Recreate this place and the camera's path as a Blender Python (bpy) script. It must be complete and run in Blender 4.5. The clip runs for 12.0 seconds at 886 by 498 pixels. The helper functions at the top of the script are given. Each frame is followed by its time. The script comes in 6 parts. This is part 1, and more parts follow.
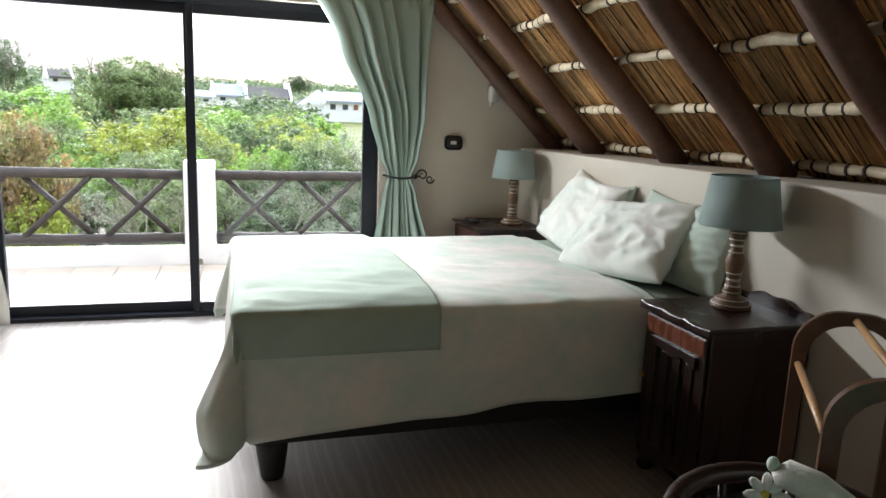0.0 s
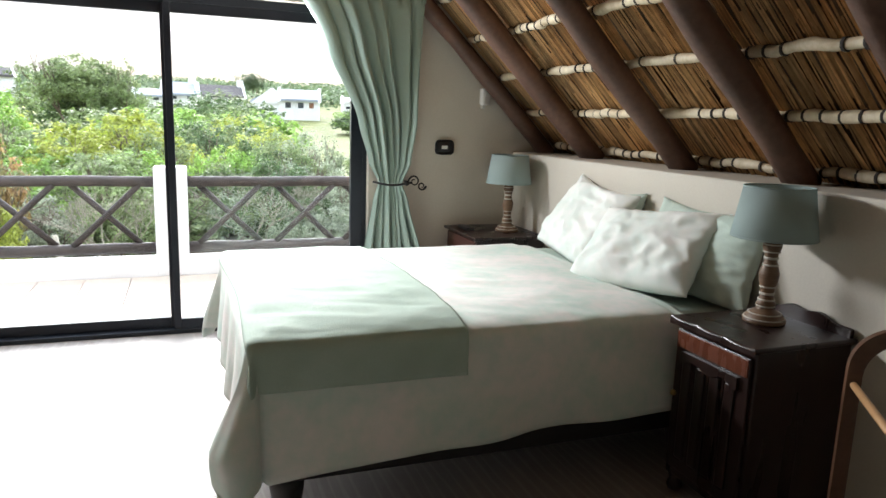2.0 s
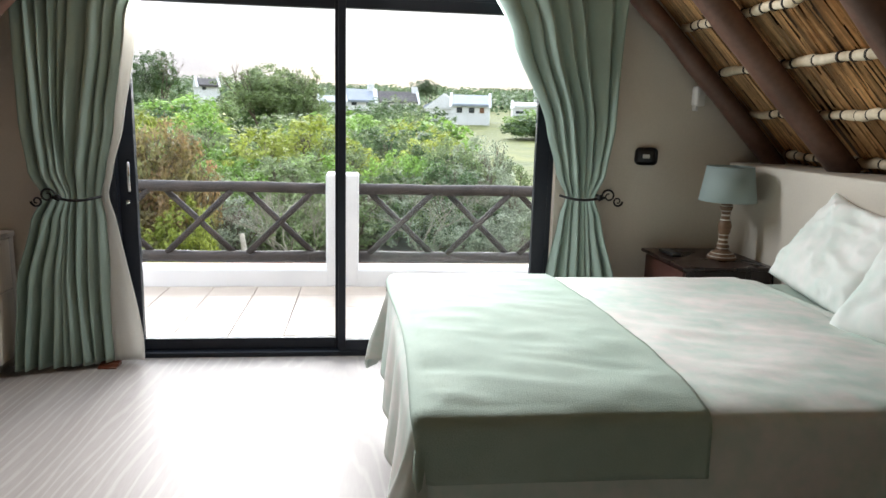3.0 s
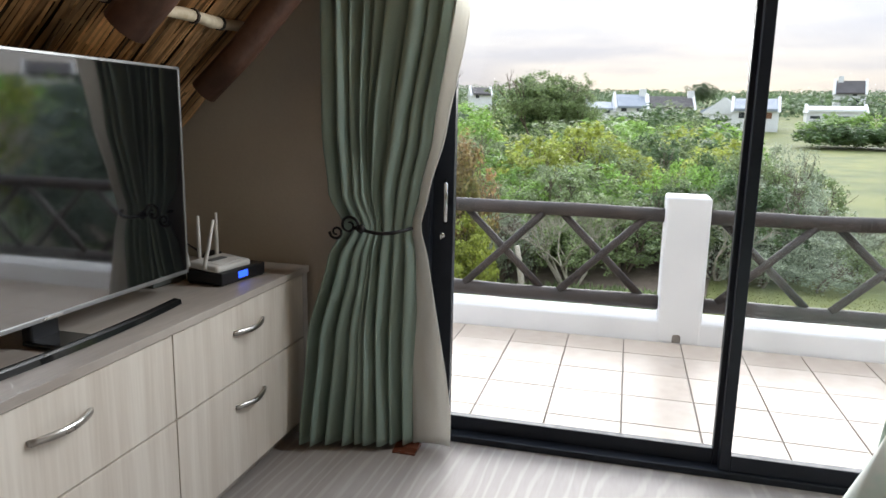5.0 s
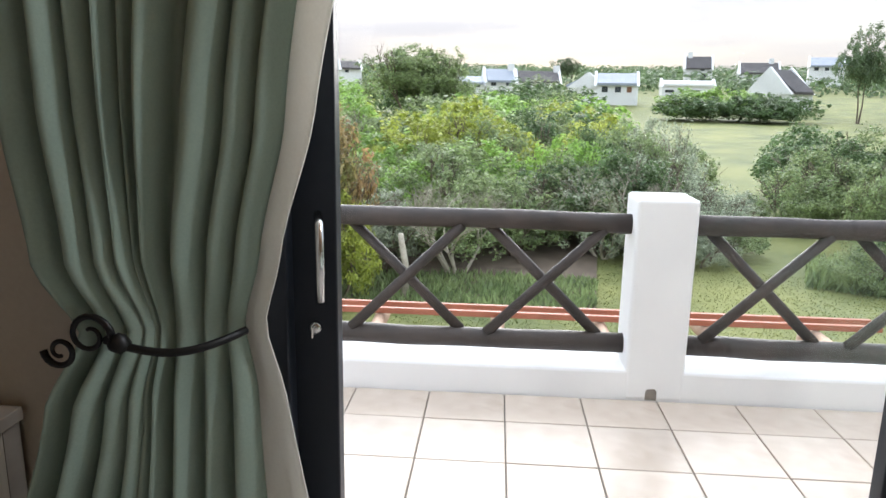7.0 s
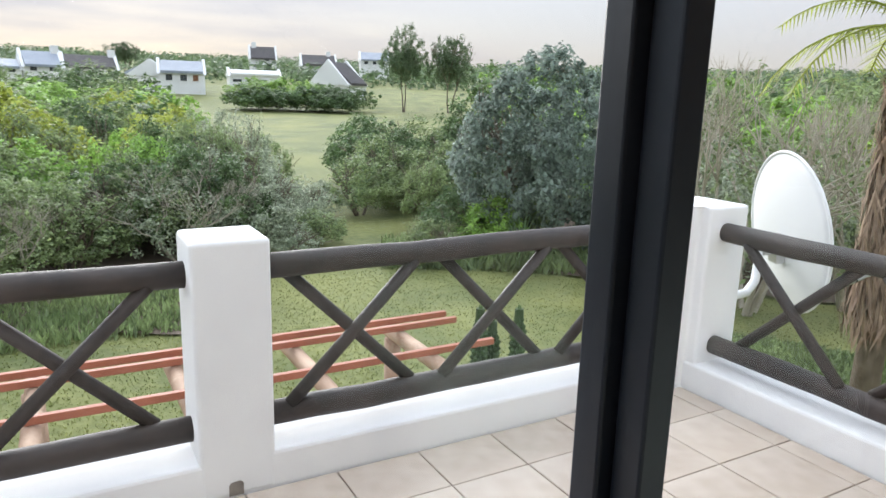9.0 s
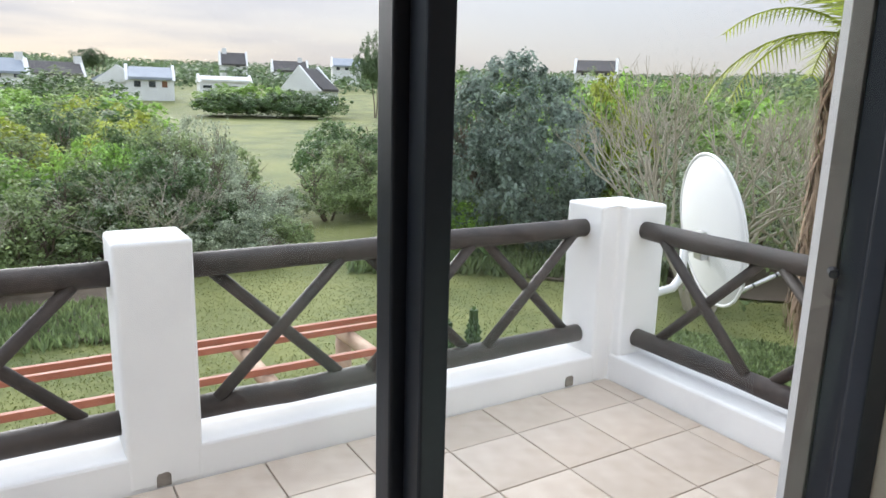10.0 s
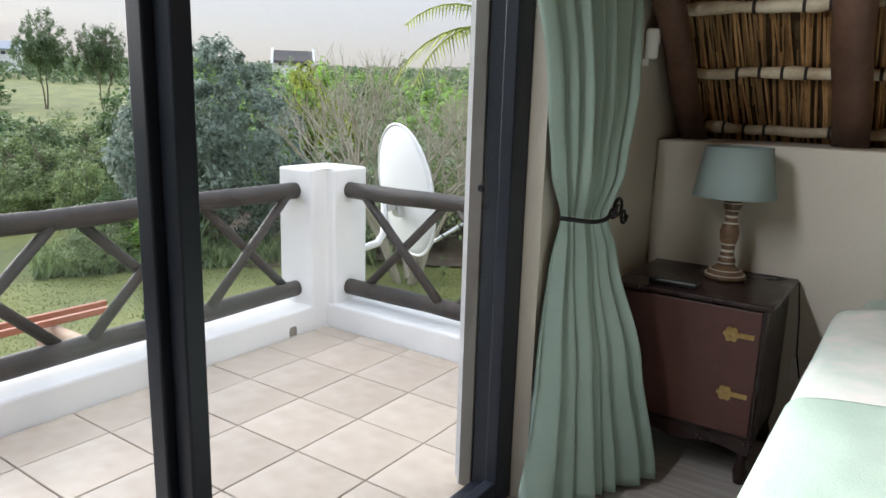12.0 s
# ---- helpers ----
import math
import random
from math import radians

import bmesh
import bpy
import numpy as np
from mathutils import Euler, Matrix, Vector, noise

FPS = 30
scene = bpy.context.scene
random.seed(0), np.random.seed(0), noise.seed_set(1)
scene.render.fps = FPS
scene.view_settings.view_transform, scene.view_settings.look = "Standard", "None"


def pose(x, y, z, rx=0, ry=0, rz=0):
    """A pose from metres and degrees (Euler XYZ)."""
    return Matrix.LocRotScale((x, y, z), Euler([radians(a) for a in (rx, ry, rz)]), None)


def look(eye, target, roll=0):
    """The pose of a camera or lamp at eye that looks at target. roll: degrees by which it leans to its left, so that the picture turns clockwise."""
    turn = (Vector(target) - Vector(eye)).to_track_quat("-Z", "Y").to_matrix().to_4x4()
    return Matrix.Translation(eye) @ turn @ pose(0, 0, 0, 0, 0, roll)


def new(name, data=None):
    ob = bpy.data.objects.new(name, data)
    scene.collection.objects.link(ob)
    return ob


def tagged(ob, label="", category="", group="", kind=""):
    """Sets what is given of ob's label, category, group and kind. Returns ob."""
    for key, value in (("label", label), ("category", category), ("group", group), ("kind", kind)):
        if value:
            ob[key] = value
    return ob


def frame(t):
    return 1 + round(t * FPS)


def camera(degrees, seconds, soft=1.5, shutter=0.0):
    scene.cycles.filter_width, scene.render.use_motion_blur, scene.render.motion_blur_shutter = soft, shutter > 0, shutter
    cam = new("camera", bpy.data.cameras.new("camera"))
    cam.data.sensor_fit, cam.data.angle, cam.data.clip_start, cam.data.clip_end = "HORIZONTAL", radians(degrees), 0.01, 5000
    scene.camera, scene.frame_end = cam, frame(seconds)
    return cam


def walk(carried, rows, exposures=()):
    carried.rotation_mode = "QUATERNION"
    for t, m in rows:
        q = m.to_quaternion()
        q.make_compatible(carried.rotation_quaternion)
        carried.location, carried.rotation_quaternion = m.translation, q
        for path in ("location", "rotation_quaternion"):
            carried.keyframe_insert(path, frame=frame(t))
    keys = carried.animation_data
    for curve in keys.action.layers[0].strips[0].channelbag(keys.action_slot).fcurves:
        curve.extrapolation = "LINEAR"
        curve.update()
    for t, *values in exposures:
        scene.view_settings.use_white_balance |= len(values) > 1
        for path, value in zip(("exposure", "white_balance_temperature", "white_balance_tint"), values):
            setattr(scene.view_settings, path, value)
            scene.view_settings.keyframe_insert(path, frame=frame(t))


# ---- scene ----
cam = camera(64.9, 12.0)
PATH = [
    (0, (0.357, -0.521, 1.408), (0.923, 1.361, 1.042), 2.2),
    (0.5, (0.274, -0.623, 1.431), (0.964, 1.22, 1.071), 2.4),
    (1, (0.211, -0.611, 1.454), (0.922, 1.223, 1.09), 2.2),
    (1.5, (0.166, -0.483, 1.461), (0.886, 1.347, 1.098), 2.1),
    (2, (0.175, -0.273, 1.444), (0.856, 1.57, 1.075), 1.9),
    (2.5, (0.289, 0.032, 1.442), (0.718, 1.951, 1.075), 1.7),
    (3, (0.209, 0.351, 1.437), (0.436, 2.303, 1.066), 1.6),
    (3.2, (0.197, 0.497, 1.44), (0.352, 2.457, 1.072), 1.6),
    (4.8, (-0.298, 1.512, 1.407), (-0.686, 3.44, 1.042), 1.1),
    (5, (-0.376, 1.617, 1.41), (-0.871, 3.519, 1.04), 1.2),
    (5.5, (-0.526, 1.952, 1.374), (-1.208, 3.793, 0.995), 1.0),
    (6, (-0.675, 2.327, 1.369), (-1.41, 4.141, 0.958), 1.0),
    (6.5, (-0.788, 2.724, 1.387), (-1.3, 4.61, 0.961), 1.0),
    (7, (-0.766, 3.131, 1.385), (-0.908, 5.079, 0.954), 1.0),
    (7.5, (-0.737, 3.462, 1.395), (-0.506, 5.402, 0.966), 1.1),
    (7.7, (-0.662, 3.566, 1.39), (-0.319, 5.492, 0.973), 0.9),
    (9.3, (-0.427, 3.927, 1.462), (0.572, 5.605, 1.029), 1.8),
    (9.5, (-0.376, 3.835, 1.453), (0.617, 5.52, 1.032), 1.5),
    (10, (-0.371, 3.676, 1.463), (0.655, 5.341, 1.046), 1.5),
    (10.5, (-0.383, 3.475, 1.468), (0.653, 5.134, 1.051), 1.4),
    (11, (-0.415, 3.287, 1.441), (0.625, 4.944, 1.024), 1.3),
    (11.5, (-0.545, 3.277, 1.417), (0.792, 4.706, 1.004), 1.6),
    (12, (-0.654, 3.381, 1.361), (0.957, 4.49, 0.942), 1.7),
]
walk(cam, [(t, look(eye, target, roll)) for t, eye, target, roll in PATH],
     exposures=[(0, 1.45), (1.5, 1.5), (2, 1.58), (2.5, 1.42), (3.2, 0.98), (5, 0.74), (6, 0.82), (7, 0.88), (7.5, 0.8), (10.5, 0.55), (12, 0.55)])

# ---- world and light ----
world = bpy.data.worlds.new("world")
scene.world = world
world.use_nodes = True
wn, wl = world.node_tree.nodes, world.node_tree.links
wn.clear()
SUN_EL, SUN_AZ = radians(19), radians(2)
CLOUD_LOW, CLOUD_HIGH = 4.4, 19.0
sky = wn.new("ShaderNodeTexSky")
sky.sky_type, sky.sun_disc = "NISHITA", False
sky.sun_elevation, sky.sun_rotation = SUN_EL, SUN_AZ
sky.dust_density, sky.air_density = 0.8, 1.0
wout, wbg = wn.new("ShaderNodeOutputWorld"), wn.new("ShaderNodeBackground")
wbg.inputs["Strength"].default_value = 0.1
wco, wmap, wno = wn.new("ShaderNodeTexCoord"), wn.new("ShaderNodeMapping"), wn.new("ShaderNodeTexNoise")
wmap.inputs["Scale"].default_value = (1.3, 1.3, 10.0)
wno.inputs["Scale"].default_value, wno.inputs["Detail"].default_value = 1.6, 7.0
wsep = wn.new("ShaderNodeSeparateXYZ")
# an overcast sky is about three times as bright overhead as at the horizon
wgain = wn.new("ShaderNodeMapRange")
wgain.inputs["From Min"].default_value, wgain.inputs["From Max"].default_value = 0.0, 1.0
wgain.inputs["To Min"].default_value, wgain.inputs["To Max"].default_value = CLOUD_LOW, CLOUD_HIGH
wtint = wn.new("ShaderNodeValToRGB")
wtint.color_ramp.elements[0].position, wtint.color_ramp.elements[0].color = 0.02, (1.0, 0.93, 0.945, 1)
wtint.color_ramp.elements[1].position, wtint.color_ramp.elements[1].color = 0.22, (0.87, 0.945, 1.10, 1)
wmul = wn.new("ShaderNodeVectorMath")
wmul.operation = "SCALE"
wramp = wn.new("ShaderNodeMapRange")
wramp.inputs["From Min"].default_value, wramp.inputs["From Max"].default_value = 0.38, 0.62
wramp.inputs["To Min"].default_value, wramp.inputs["To Max"].default_value = 0.86, 1.0
wmix = wn.new("ShaderNodeMixRGB")
wl.new(wco.outputs["Generated"], wmap.inputs["Vector"])
wl.new(wco.outputs["Generated"], wsep.inputs[0])
wl.new(wsep.outputs["Z"], wgain.inputs["Value"])
wl.new(wsep.outputs["Z"], wtint.inputs["Fac"])
wl.new(wtint.outputs["Color"], wmul.inputs[0])
wl.new(wgain.outputs[0], wmul.inputs["Scale"])
wl.new(wmap.outputs["Vector"], wno.inputs["Vector"])
wl.new(wno.outputs["Fac"], wramp.inputs["Value"])
wl.new(wramp.outputs[0], wmix.inputs["Fac"])
wl.new(sky.outputs["Color"], wmix.inputs["Color1"])
wl.new(wmul.outputs[0], wmix.inputs["Color2"])
wl.new(wmix.outputs["Color"], wbg.inputs["Color"])
wl.new(wbg.outputs["Background"], wout.inputs["Surface"])

sun = new("sun", bpy.data.lights.new("sun", "SUN"))
sun.data.energy, sun.data.angle, sun.data.color = 3.7, radians(48), (1.0, 0.975, 0.975)
sun.matrix_world = look((0, 0, 40), (math.sin(SUN_AZ) * -30, math.cos(SUN_AZ) * -30, 40 - 30 * math.tan(SUN_EL)))

# added fill lamp in the sliding door's upper opening, boosting the sky's daylight indoors
door_fill = new("door_fill", bpy.data.lights.new("door_fill", "AREA"))
door_fill.data.shape, door_fill.data.size, door_fill.data.size_y = "RECTANGLE", 1.85, 0.16
door_fill.data.energy, door_fill.data.color = 46.0, (0.93, 0.97, 1.0)
door_fill.matrix_world = look((-0.05, 4.40, 2.03), (-0.05, 0.4, 1.45))


# ---- mesh helpers ----
def mesh_of(name, bm, smooth=False):
    me = bpy.data.meshes.new(name)
    bmesh.ops.recalc_face_normals(bm, faces=bm.faces)
    bm.to_mesh(me)
    bm.free()
    if smooth:
        for p in me.polygons:
            p.use_smooth = True
    return me


def part(name, bm, material, parent=None, label="", smooth=False):
    """One mesh object, under its thing if a parent is given."""
    me = bm if isinstance(bm, bpy.types.Mesh) else mesh_of(name, bm, smooth)
    ob = new(name, me)
    if material and not me.materials:
        me.materials.append(material)
    if parent is not None:
        ob.parent = parent
    return tagged(ob, label) if label else ob


def thing(name, label, category, x=0, y=0, z=0, rz=0, group="", kind=""):
    """An Empty at the thing's base."""
    ob = new(name)
    ob.empty_display_size = 0.1
    ob.matrix_basis = pose(x, y, z, 0, 0, rz)
    return tagged(ob, label, category, group, kind)


def bm_new():
    return bmesh.new()


def box(bm, x0, x1, y0, y1, z0, z1, bevel=0.0, seg=2):
    """A box, its edges rounded by bevel."""
    r = bmesh.ops.create_cube(bm, size=1)
    for v in r["verts"]:
        v.co = Vector((x0 + (v.co.x + 0.5) * (x1 - x0), y0 + (v.co.y + 0.5) * (y1 - y0), z0 + (v.co.z + 0.5) * (z1 - z0)))
    if bevel:
        edges = list({e for v in r["verts"] for e in v.link_edges})
        bmesh.ops.bevel(bm, geom=edges, offset=bevel, segments=seg, profile=0.5, affect="EDGES")
    return bm


def prism(bm, outline, axis, a, b):
    """An outline in the two other axes, drawn from a to b along the axis."""
    def at(p, d):
        return {"x": (d, p[0], p[1]), "y": (p[0], d, p[1]), "z": (p[0], p[1], d)}[axis]
    lo = [bm.verts.new(at(p, a)) for p in outline]
    hi = [bm.verts.new(at(p, b)) for p in outline]
    bm.faces.new(lo)
    bm.faces.new(list(reversed(hi)))
    n = len(outline)
    for i in range(n):
        bm.faces.new((lo[i], lo[(i + 1) % n], hi[(i + 1) % n], hi[i]))
    return bm


def tube(bm, points, radii, seg=8, cap=True):
    """A round bar along points; radii one number or one for each point."""
    points = [Vector(p) for p in points]
    if not hasattr(radii, "__len__"):
        radii = [radii] * len(points)
    rings, side = [], None
    for i, p in enumerate(points):
        d = (points[min(i + 1, len(points) - 1)] - points[max(i - 1, 0)]).normalized()
        if side is None:
            side = d.orthogonal().normalized()
        side = (side - d * side.dot(d)).normalized()
        up = d.cross(side)
        rings.append([bm.verts.new(p + (side * math.cos(k * math.tau / seg) + up * math.sin(k * math.tau / seg)) * radii[i]) for k in range(seg)])
    for a, b in zip(rings, rings[1:]):
        for k in range(seg):
            bm.faces.new((a[k], a[(k + 1) % seg], b[(k + 1) % seg], b[k]))
    if cap:
        bm.faces.new(list(reversed(rings[0])))
        bm.faces.new(rings[-1])
    return bm


def lathe(bm, profile, seg=24, cx=0, cy=0, cz=0):
    """A turned shape from (radius, height) pairs."""
    rings = [[bm.verts.new((cx + r * math.cos(k * math.tau / seg), cy + r * math.sin(k * math.tau / seg), cz + z)) for k in range(seg)] for r, z in profile]
    for a, b in zip(rings, rings[1:]):
        for k in range(seg):
            bm.faces.new((a[k], a[(k + 1) % seg], b[(k + 1) % seg], b[k]))
    return bm


def grid(bm, nu, nv, f):
    """A sheet of nu by nv cells; f(u, v) gives its points for u, v in 0..1."""
    vs = [[bm.verts.new(f(i / nu, j / nv)) for j in range(nv + 1)] for i in range(nu + 1)]
    for i in range(nu):
        for j in range(nv):
            bm.faces.new((vs[i][j], vs[i + 1][j], vs[i + 1][j + 1], vs[i][j + 1]))
    return bm


# ---- materials ----
def material(name, a, b, scale=8.0, rough=0.6, metal=0.0, bump=0.1, fine=60.0, stretch=(1, 1, 1), vary=0.0, island=0.0, spec=0.5, translucent=0.0, rough_vary=0.15, bump_dist=0.01):
    """Two colours mixed by a coarse and a fine noise, with fine relief. vary: by object, island: by loose piece."""
    m = bpy.data.materials.new(name)
    m.use_nodes = True
    n, l = m.node_tree.nodes, m.node_tree.links
    bs = n["Principled BSDF"]
    co, mp = n.new("ShaderNodeTexCoord"), n.new("ShaderNodeMapping")
    mp.inputs["Scale"].default_value = stretch
    l.new(co.outputs["Object"], mp.inputs["Vector"])
    n1, n2 = n.new("ShaderNodeTexNoise"), n.new("ShaderNodeTexNoise")
    n1.inputs["Scale"].default_value, n1.inputs["Detail"].default_value = scale, 5
    n2.inputs["Scale"].default_value, n2.inputs["Detail"].default_value = fine, 3
    for t in (n1, n2):
        l.new(mp.outputs["Vector"], t.inputs["Vector"])
    add = n.new("ShaderNodeMath")
    add.operation = "MULTIPLY_ADD"
    add.inputs[1].default_value = 0.45
    l.new(n2.outputs["Fac"], add.inputs[0])
    l.new(n1.outputs["Fac"], add.inputs[2])
    rp = n.new("ShaderNodeMapRange")
    rp.inputs["From Min"].default_value, rp.inputs["From Max"].default_value = 0.5, 0.95
    l.new(add.outputs[0], rp.inputs["Value"])
    mix = n.new("ShaderNodeMixRGB")
    mix.inputs["Color1"].default_value, mix.inputs["Color2"].default_value = (*a, 1), (*b, 1)
    l.new(rp.outputs[0], mix.inputs["Fac"])
    col = mix.outputs["Color"]
    for amount, kind in ((vary, "obj"), (island, "isl")):
        if amount:
            src = n.new("ShaderNodeObjectInfo").outputs["Random"] if kind == "obj" else n.new("ShaderNodeNewGeometry").outputs["Random Per Island"]
            mr = n.new("ShaderNodeMapRange")
            mr.inputs["To Min"].default_value, mr.inputs["To Max"].default_value = 1 - amount, 1 + amount
            l.new(src, mr.inputs["Value"])
            hs = n.new("ShaderNodeHueSaturation")
            l.new(col, hs.inputs["Color"])
            l.new(mr.outputs[0], hs.inputs["Value"])
            col = hs.outputs["Color"]
    l.new(col, bs.inputs["Base Color"])
    rr = n.new("ShaderNodeMapRange")
    rr.inputs["To Min"].default_value, rr.inputs["To Max"].default_value = max(rough - rough_vary, 0.02), min(rough + rough_vary, 1)
    l.new(n1.outputs["Fac"], rr.inputs["Value"])
    l.new(rr.outputs[0], bs.inputs["Roughness"])
    bs.inputs["Metallic"].default_value = metal
    bs.inputs["Specular IOR Level"].default_value = spec
    if bump:
        bp = n.new("ShaderNodeBump")
        bp.inputs["Strength"].default_value, bp.inputs["Distance"].default_value = bump, bump_dist
        l.new(add.outputs[0], bp.inputs["Height"])
        l.new(bp.outputs["Normal"], bs.inputs["Normal"])
    if translucent:
        tr, ms = n.new("ShaderNodeBsdfTranslucent"), n.new("ShaderNodeMixShader")
        l.new(col, tr.inputs["Color"])
        ms.inputs["Fac"].default_value = translucent
        l.new(bs.outputs[0], ms.inputs[1])
        l.new(tr.outputs[0], ms.inputs[2])
        l.new(ms.outputs[0], n["Material Output"].inputs["Surface"])
    return m


M = {}
M["wall"] = material("wall_paint", (0.56, 0.515, 0.445), (0.63, 0.585, 0.51), 2.0, 0.75, bump=0.15, fine=90)
M["white_wall"] = material("white_plaster", (0.74, 0.74, 0.75), (0.86, 0.86, 0.86), 2.5, 0.8, bump=0.25, fine=40)
M["floor"] = material("laminate_floor", (0.275, 0.248, 0.232), (0.345, 0.318, 0.30), 1.6, 0.52, bump=0.015, fine=17, stretch=(5, 0.6, 1))
M["tile"] = material("cream_tile", (0.43, 0.345, 0.27), (0.62, 0.545, 0.47), 2.2, 0.42, bump=0.05, fine=13, vary=0.06)
M["grout"] = material("dark_grout", (0.16, 0.14, 0.12), (0.26, 0.23, 0.20), 10, 0.9)
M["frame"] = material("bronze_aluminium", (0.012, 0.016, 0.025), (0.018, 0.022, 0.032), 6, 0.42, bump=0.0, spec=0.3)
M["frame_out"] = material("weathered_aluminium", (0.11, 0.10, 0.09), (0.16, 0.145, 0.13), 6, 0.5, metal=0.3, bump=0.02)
M["chrome"] = material("chrome", (0.62, 0.62, 0.62), (0.72, 0.72, 0.72), 8, 0.2, metal=1.0, bump=0.0)
M["steel"] = material("brushed_steel", (0.48, 0.46, 0.43), (0.6, 0.58, 0.55), 8, 0.3, metal=1.0, bump=0.02)
M["pole"] = material("dark_gum_pole", (0.018, 0.014, 0.012), (0.060, 0.046, 0.040), 5, 0.6, bump=0.5, fine=40, stretch=(1, 1, 1))
M["rafter"] = material("stained_rafter", (0.07, 0.034, 0.022), (0.155, 0.08, 0.054), 4, 0.5, bump=0.5, fine=35)
M["reed"] = material("thatch_reed", (0.34, 0.185, 0.075), (0.60, 0.38, 0.18), 4, 0.7, bump=0.3, fine=30, island=0.5)
# much darker than the reeds: the shade among them is put into this colour
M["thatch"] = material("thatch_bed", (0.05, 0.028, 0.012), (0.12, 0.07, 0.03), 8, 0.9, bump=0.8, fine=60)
M["lath"] = material("pale_lath", (0.42, 0.33, 0.21), (0.74, 0.65, 0.49), 7, 0.6, bump=0.5, fine=40, vary=0.15)
M["twine"] = material("black_twine", (0.02, 0.016, 0.013), (0.04, 0.03, 0.025), 30, 0.9)
M["curtain"] = material("sage_curtain", (0.25, 0.335, 0.29), (0.31, 0.40, 0.345), 3, 0.75, bump=0.1, fine=180, translucent=0.1)
M["lining"] = material("cream_lining", (0.70, 0.69, 0.65), (0.78, 0.77, 0.73), 3, 0.8, bump=0.1, fine=150, translucent=0.45)
M["iron"] = material("black_iron", (0.012, 0.012, 0.013), (0.02, 0.02, 0.022), 20, 0.45, metal=0.6)
M["duvet"] = material("printed_duvet", (0.86, 0.82, 0.79), (0.60, 0.735, 0.665), 4.5, 0.85, bump=0.15, fine=22)
M["pillowcase"] = material("printed_pillowcase", (0.87, 0.85, 0.82), (0.68, 0.78, 0.72), 3.0, 0.85, bump=0.12, fine=18)
M["sheet"] = material("pale_green_sheet", (0.50, 0.60, 0.53), (0.58, 0.67, 0.60), 4, 0.85, bump=0.08, fine=90)
M["throw"] = material("green_throw", (0.37, 0.485, 0.41), (0.46, 0.565, 0.49), 5, 0.95, bump=0.35, fine=240)
M["bedwood"] = material("black_bed_base", (0.014, 0.013, 0.014), (0.028, 0.025, 0.026), 5, 0.5)
M["mahogany"] = material("mahogany", (0.013, 0.0055, 0.005), (0.026, 0.011, 0.009), 3, 0.30, bump=0.03, fine=50, stretch=(3, 3, 0.5))
M["redwood"] = material("red_mahogany", (0.10, 0.03, 0.016), (0.17, 0.055, 0.03), 5, 0.28, bump=0.05, fine=40, stretch=(1, 5, 1))
M["brass"] = material("old_brass", (0.40, 0.28, 0.11), (0.55, 0.40, 0.18), 20, 0.35, metal=1.0)
M["shade"] = material("aqua_linen_shade", (0.42, 0.52, 0.51), (0.48, 0.58, 0.57), 3, 0.8, bump=0.1, fine=220, translucent=0.4)
M["lampwood"] = material("turned_wood", (0.10, 0.055, 0.03), (0.22, 0.13, 0.075), 6, 0.5, bump=0.2, fine=40, stretch=(1, 1, 4))
M["lampwhite"] = material("limewash_bands", (0.42, 0.38, 0.32), (0.68, 0.63, 0.56), 20, 0.7, bump=0.3)
M["valet"] = material("oiled_valet_wood", (0.07, 0.03, 0.016), (0.14, 0.068, 0.036), 5, 0.35, bump=0.1, fine=40)
M["dowel"] = material("light_dowel", (0.36, 0.19, 0.08), (0.48, 0.28, 0.13), 6, 0.4, bump=0.1, fine=40)
M["plastic"] = material("black_plastic", (0.012, 0.012, 0.014), (0.018, 0.018, 0.02), 20, 0.35, bump=0.02)
M["screen"] = material("tv_screen", (0.004, 0.004, 0.005), (0.006, 0.006, 0.007), 5, 0.04, bump=0.0, rough_vary=0.01, spec=0.8)
M["screen"].node_tree.nodes["Principled BSDF"].inputs["IOR"].default_value = 2.2
M["white_plastic"] = material("white_plastic", (0.66, 0.65, 0.62), (0.72, 0.71, 0.68), 10, 0.4, bump=0.02)
M["drawer"] = material("pale_ash_front", (0.56, 0.50, 0.43), (0.70, 0.65, 0.58), 2.2, 0.45, bump=0.03, fine=14, stretch=(1, 7, 0.35), vary=0.04)
M["cabtop"] = material("grey_oak_top", (0.34, 0.30, 0.265), (0.47, 0.425, 0.38), 3, 0.45, bump=0.05, fine=25, stretch=(6, 0.6, 1))
M["red_beam"] = material("red_oxide_batten", (0.24, 0.07, 0.035), (0.36, 0.12, 0.07), 4, 0.6, bump=0.2)
M["log"] = material("raw_log", (0.28, 0.17, 0.11), (0.44, 0.31, 0.22), 5, 0.75, bump=0.5, fine=30)
M["dish"] = material("dish_paint", (0.68, 0.69, 0.70), (0.76, 0.77, 0.78), 3, 0.5, bump=0.02)
M["galv"] = material("galvanised", (0.42, 0.42, 0.41), (0.55, 0.55, 0.54), 20, 0.4, metal=0.8)
M["grass"] = material("lawn", (0.068, 0.090, 0.020), (0.215, 0.22, 0.07), 0.35, 0.95, bump=1.0, fine=5, bump_dist=0.08)
M["grass_far"] = M["grass"]


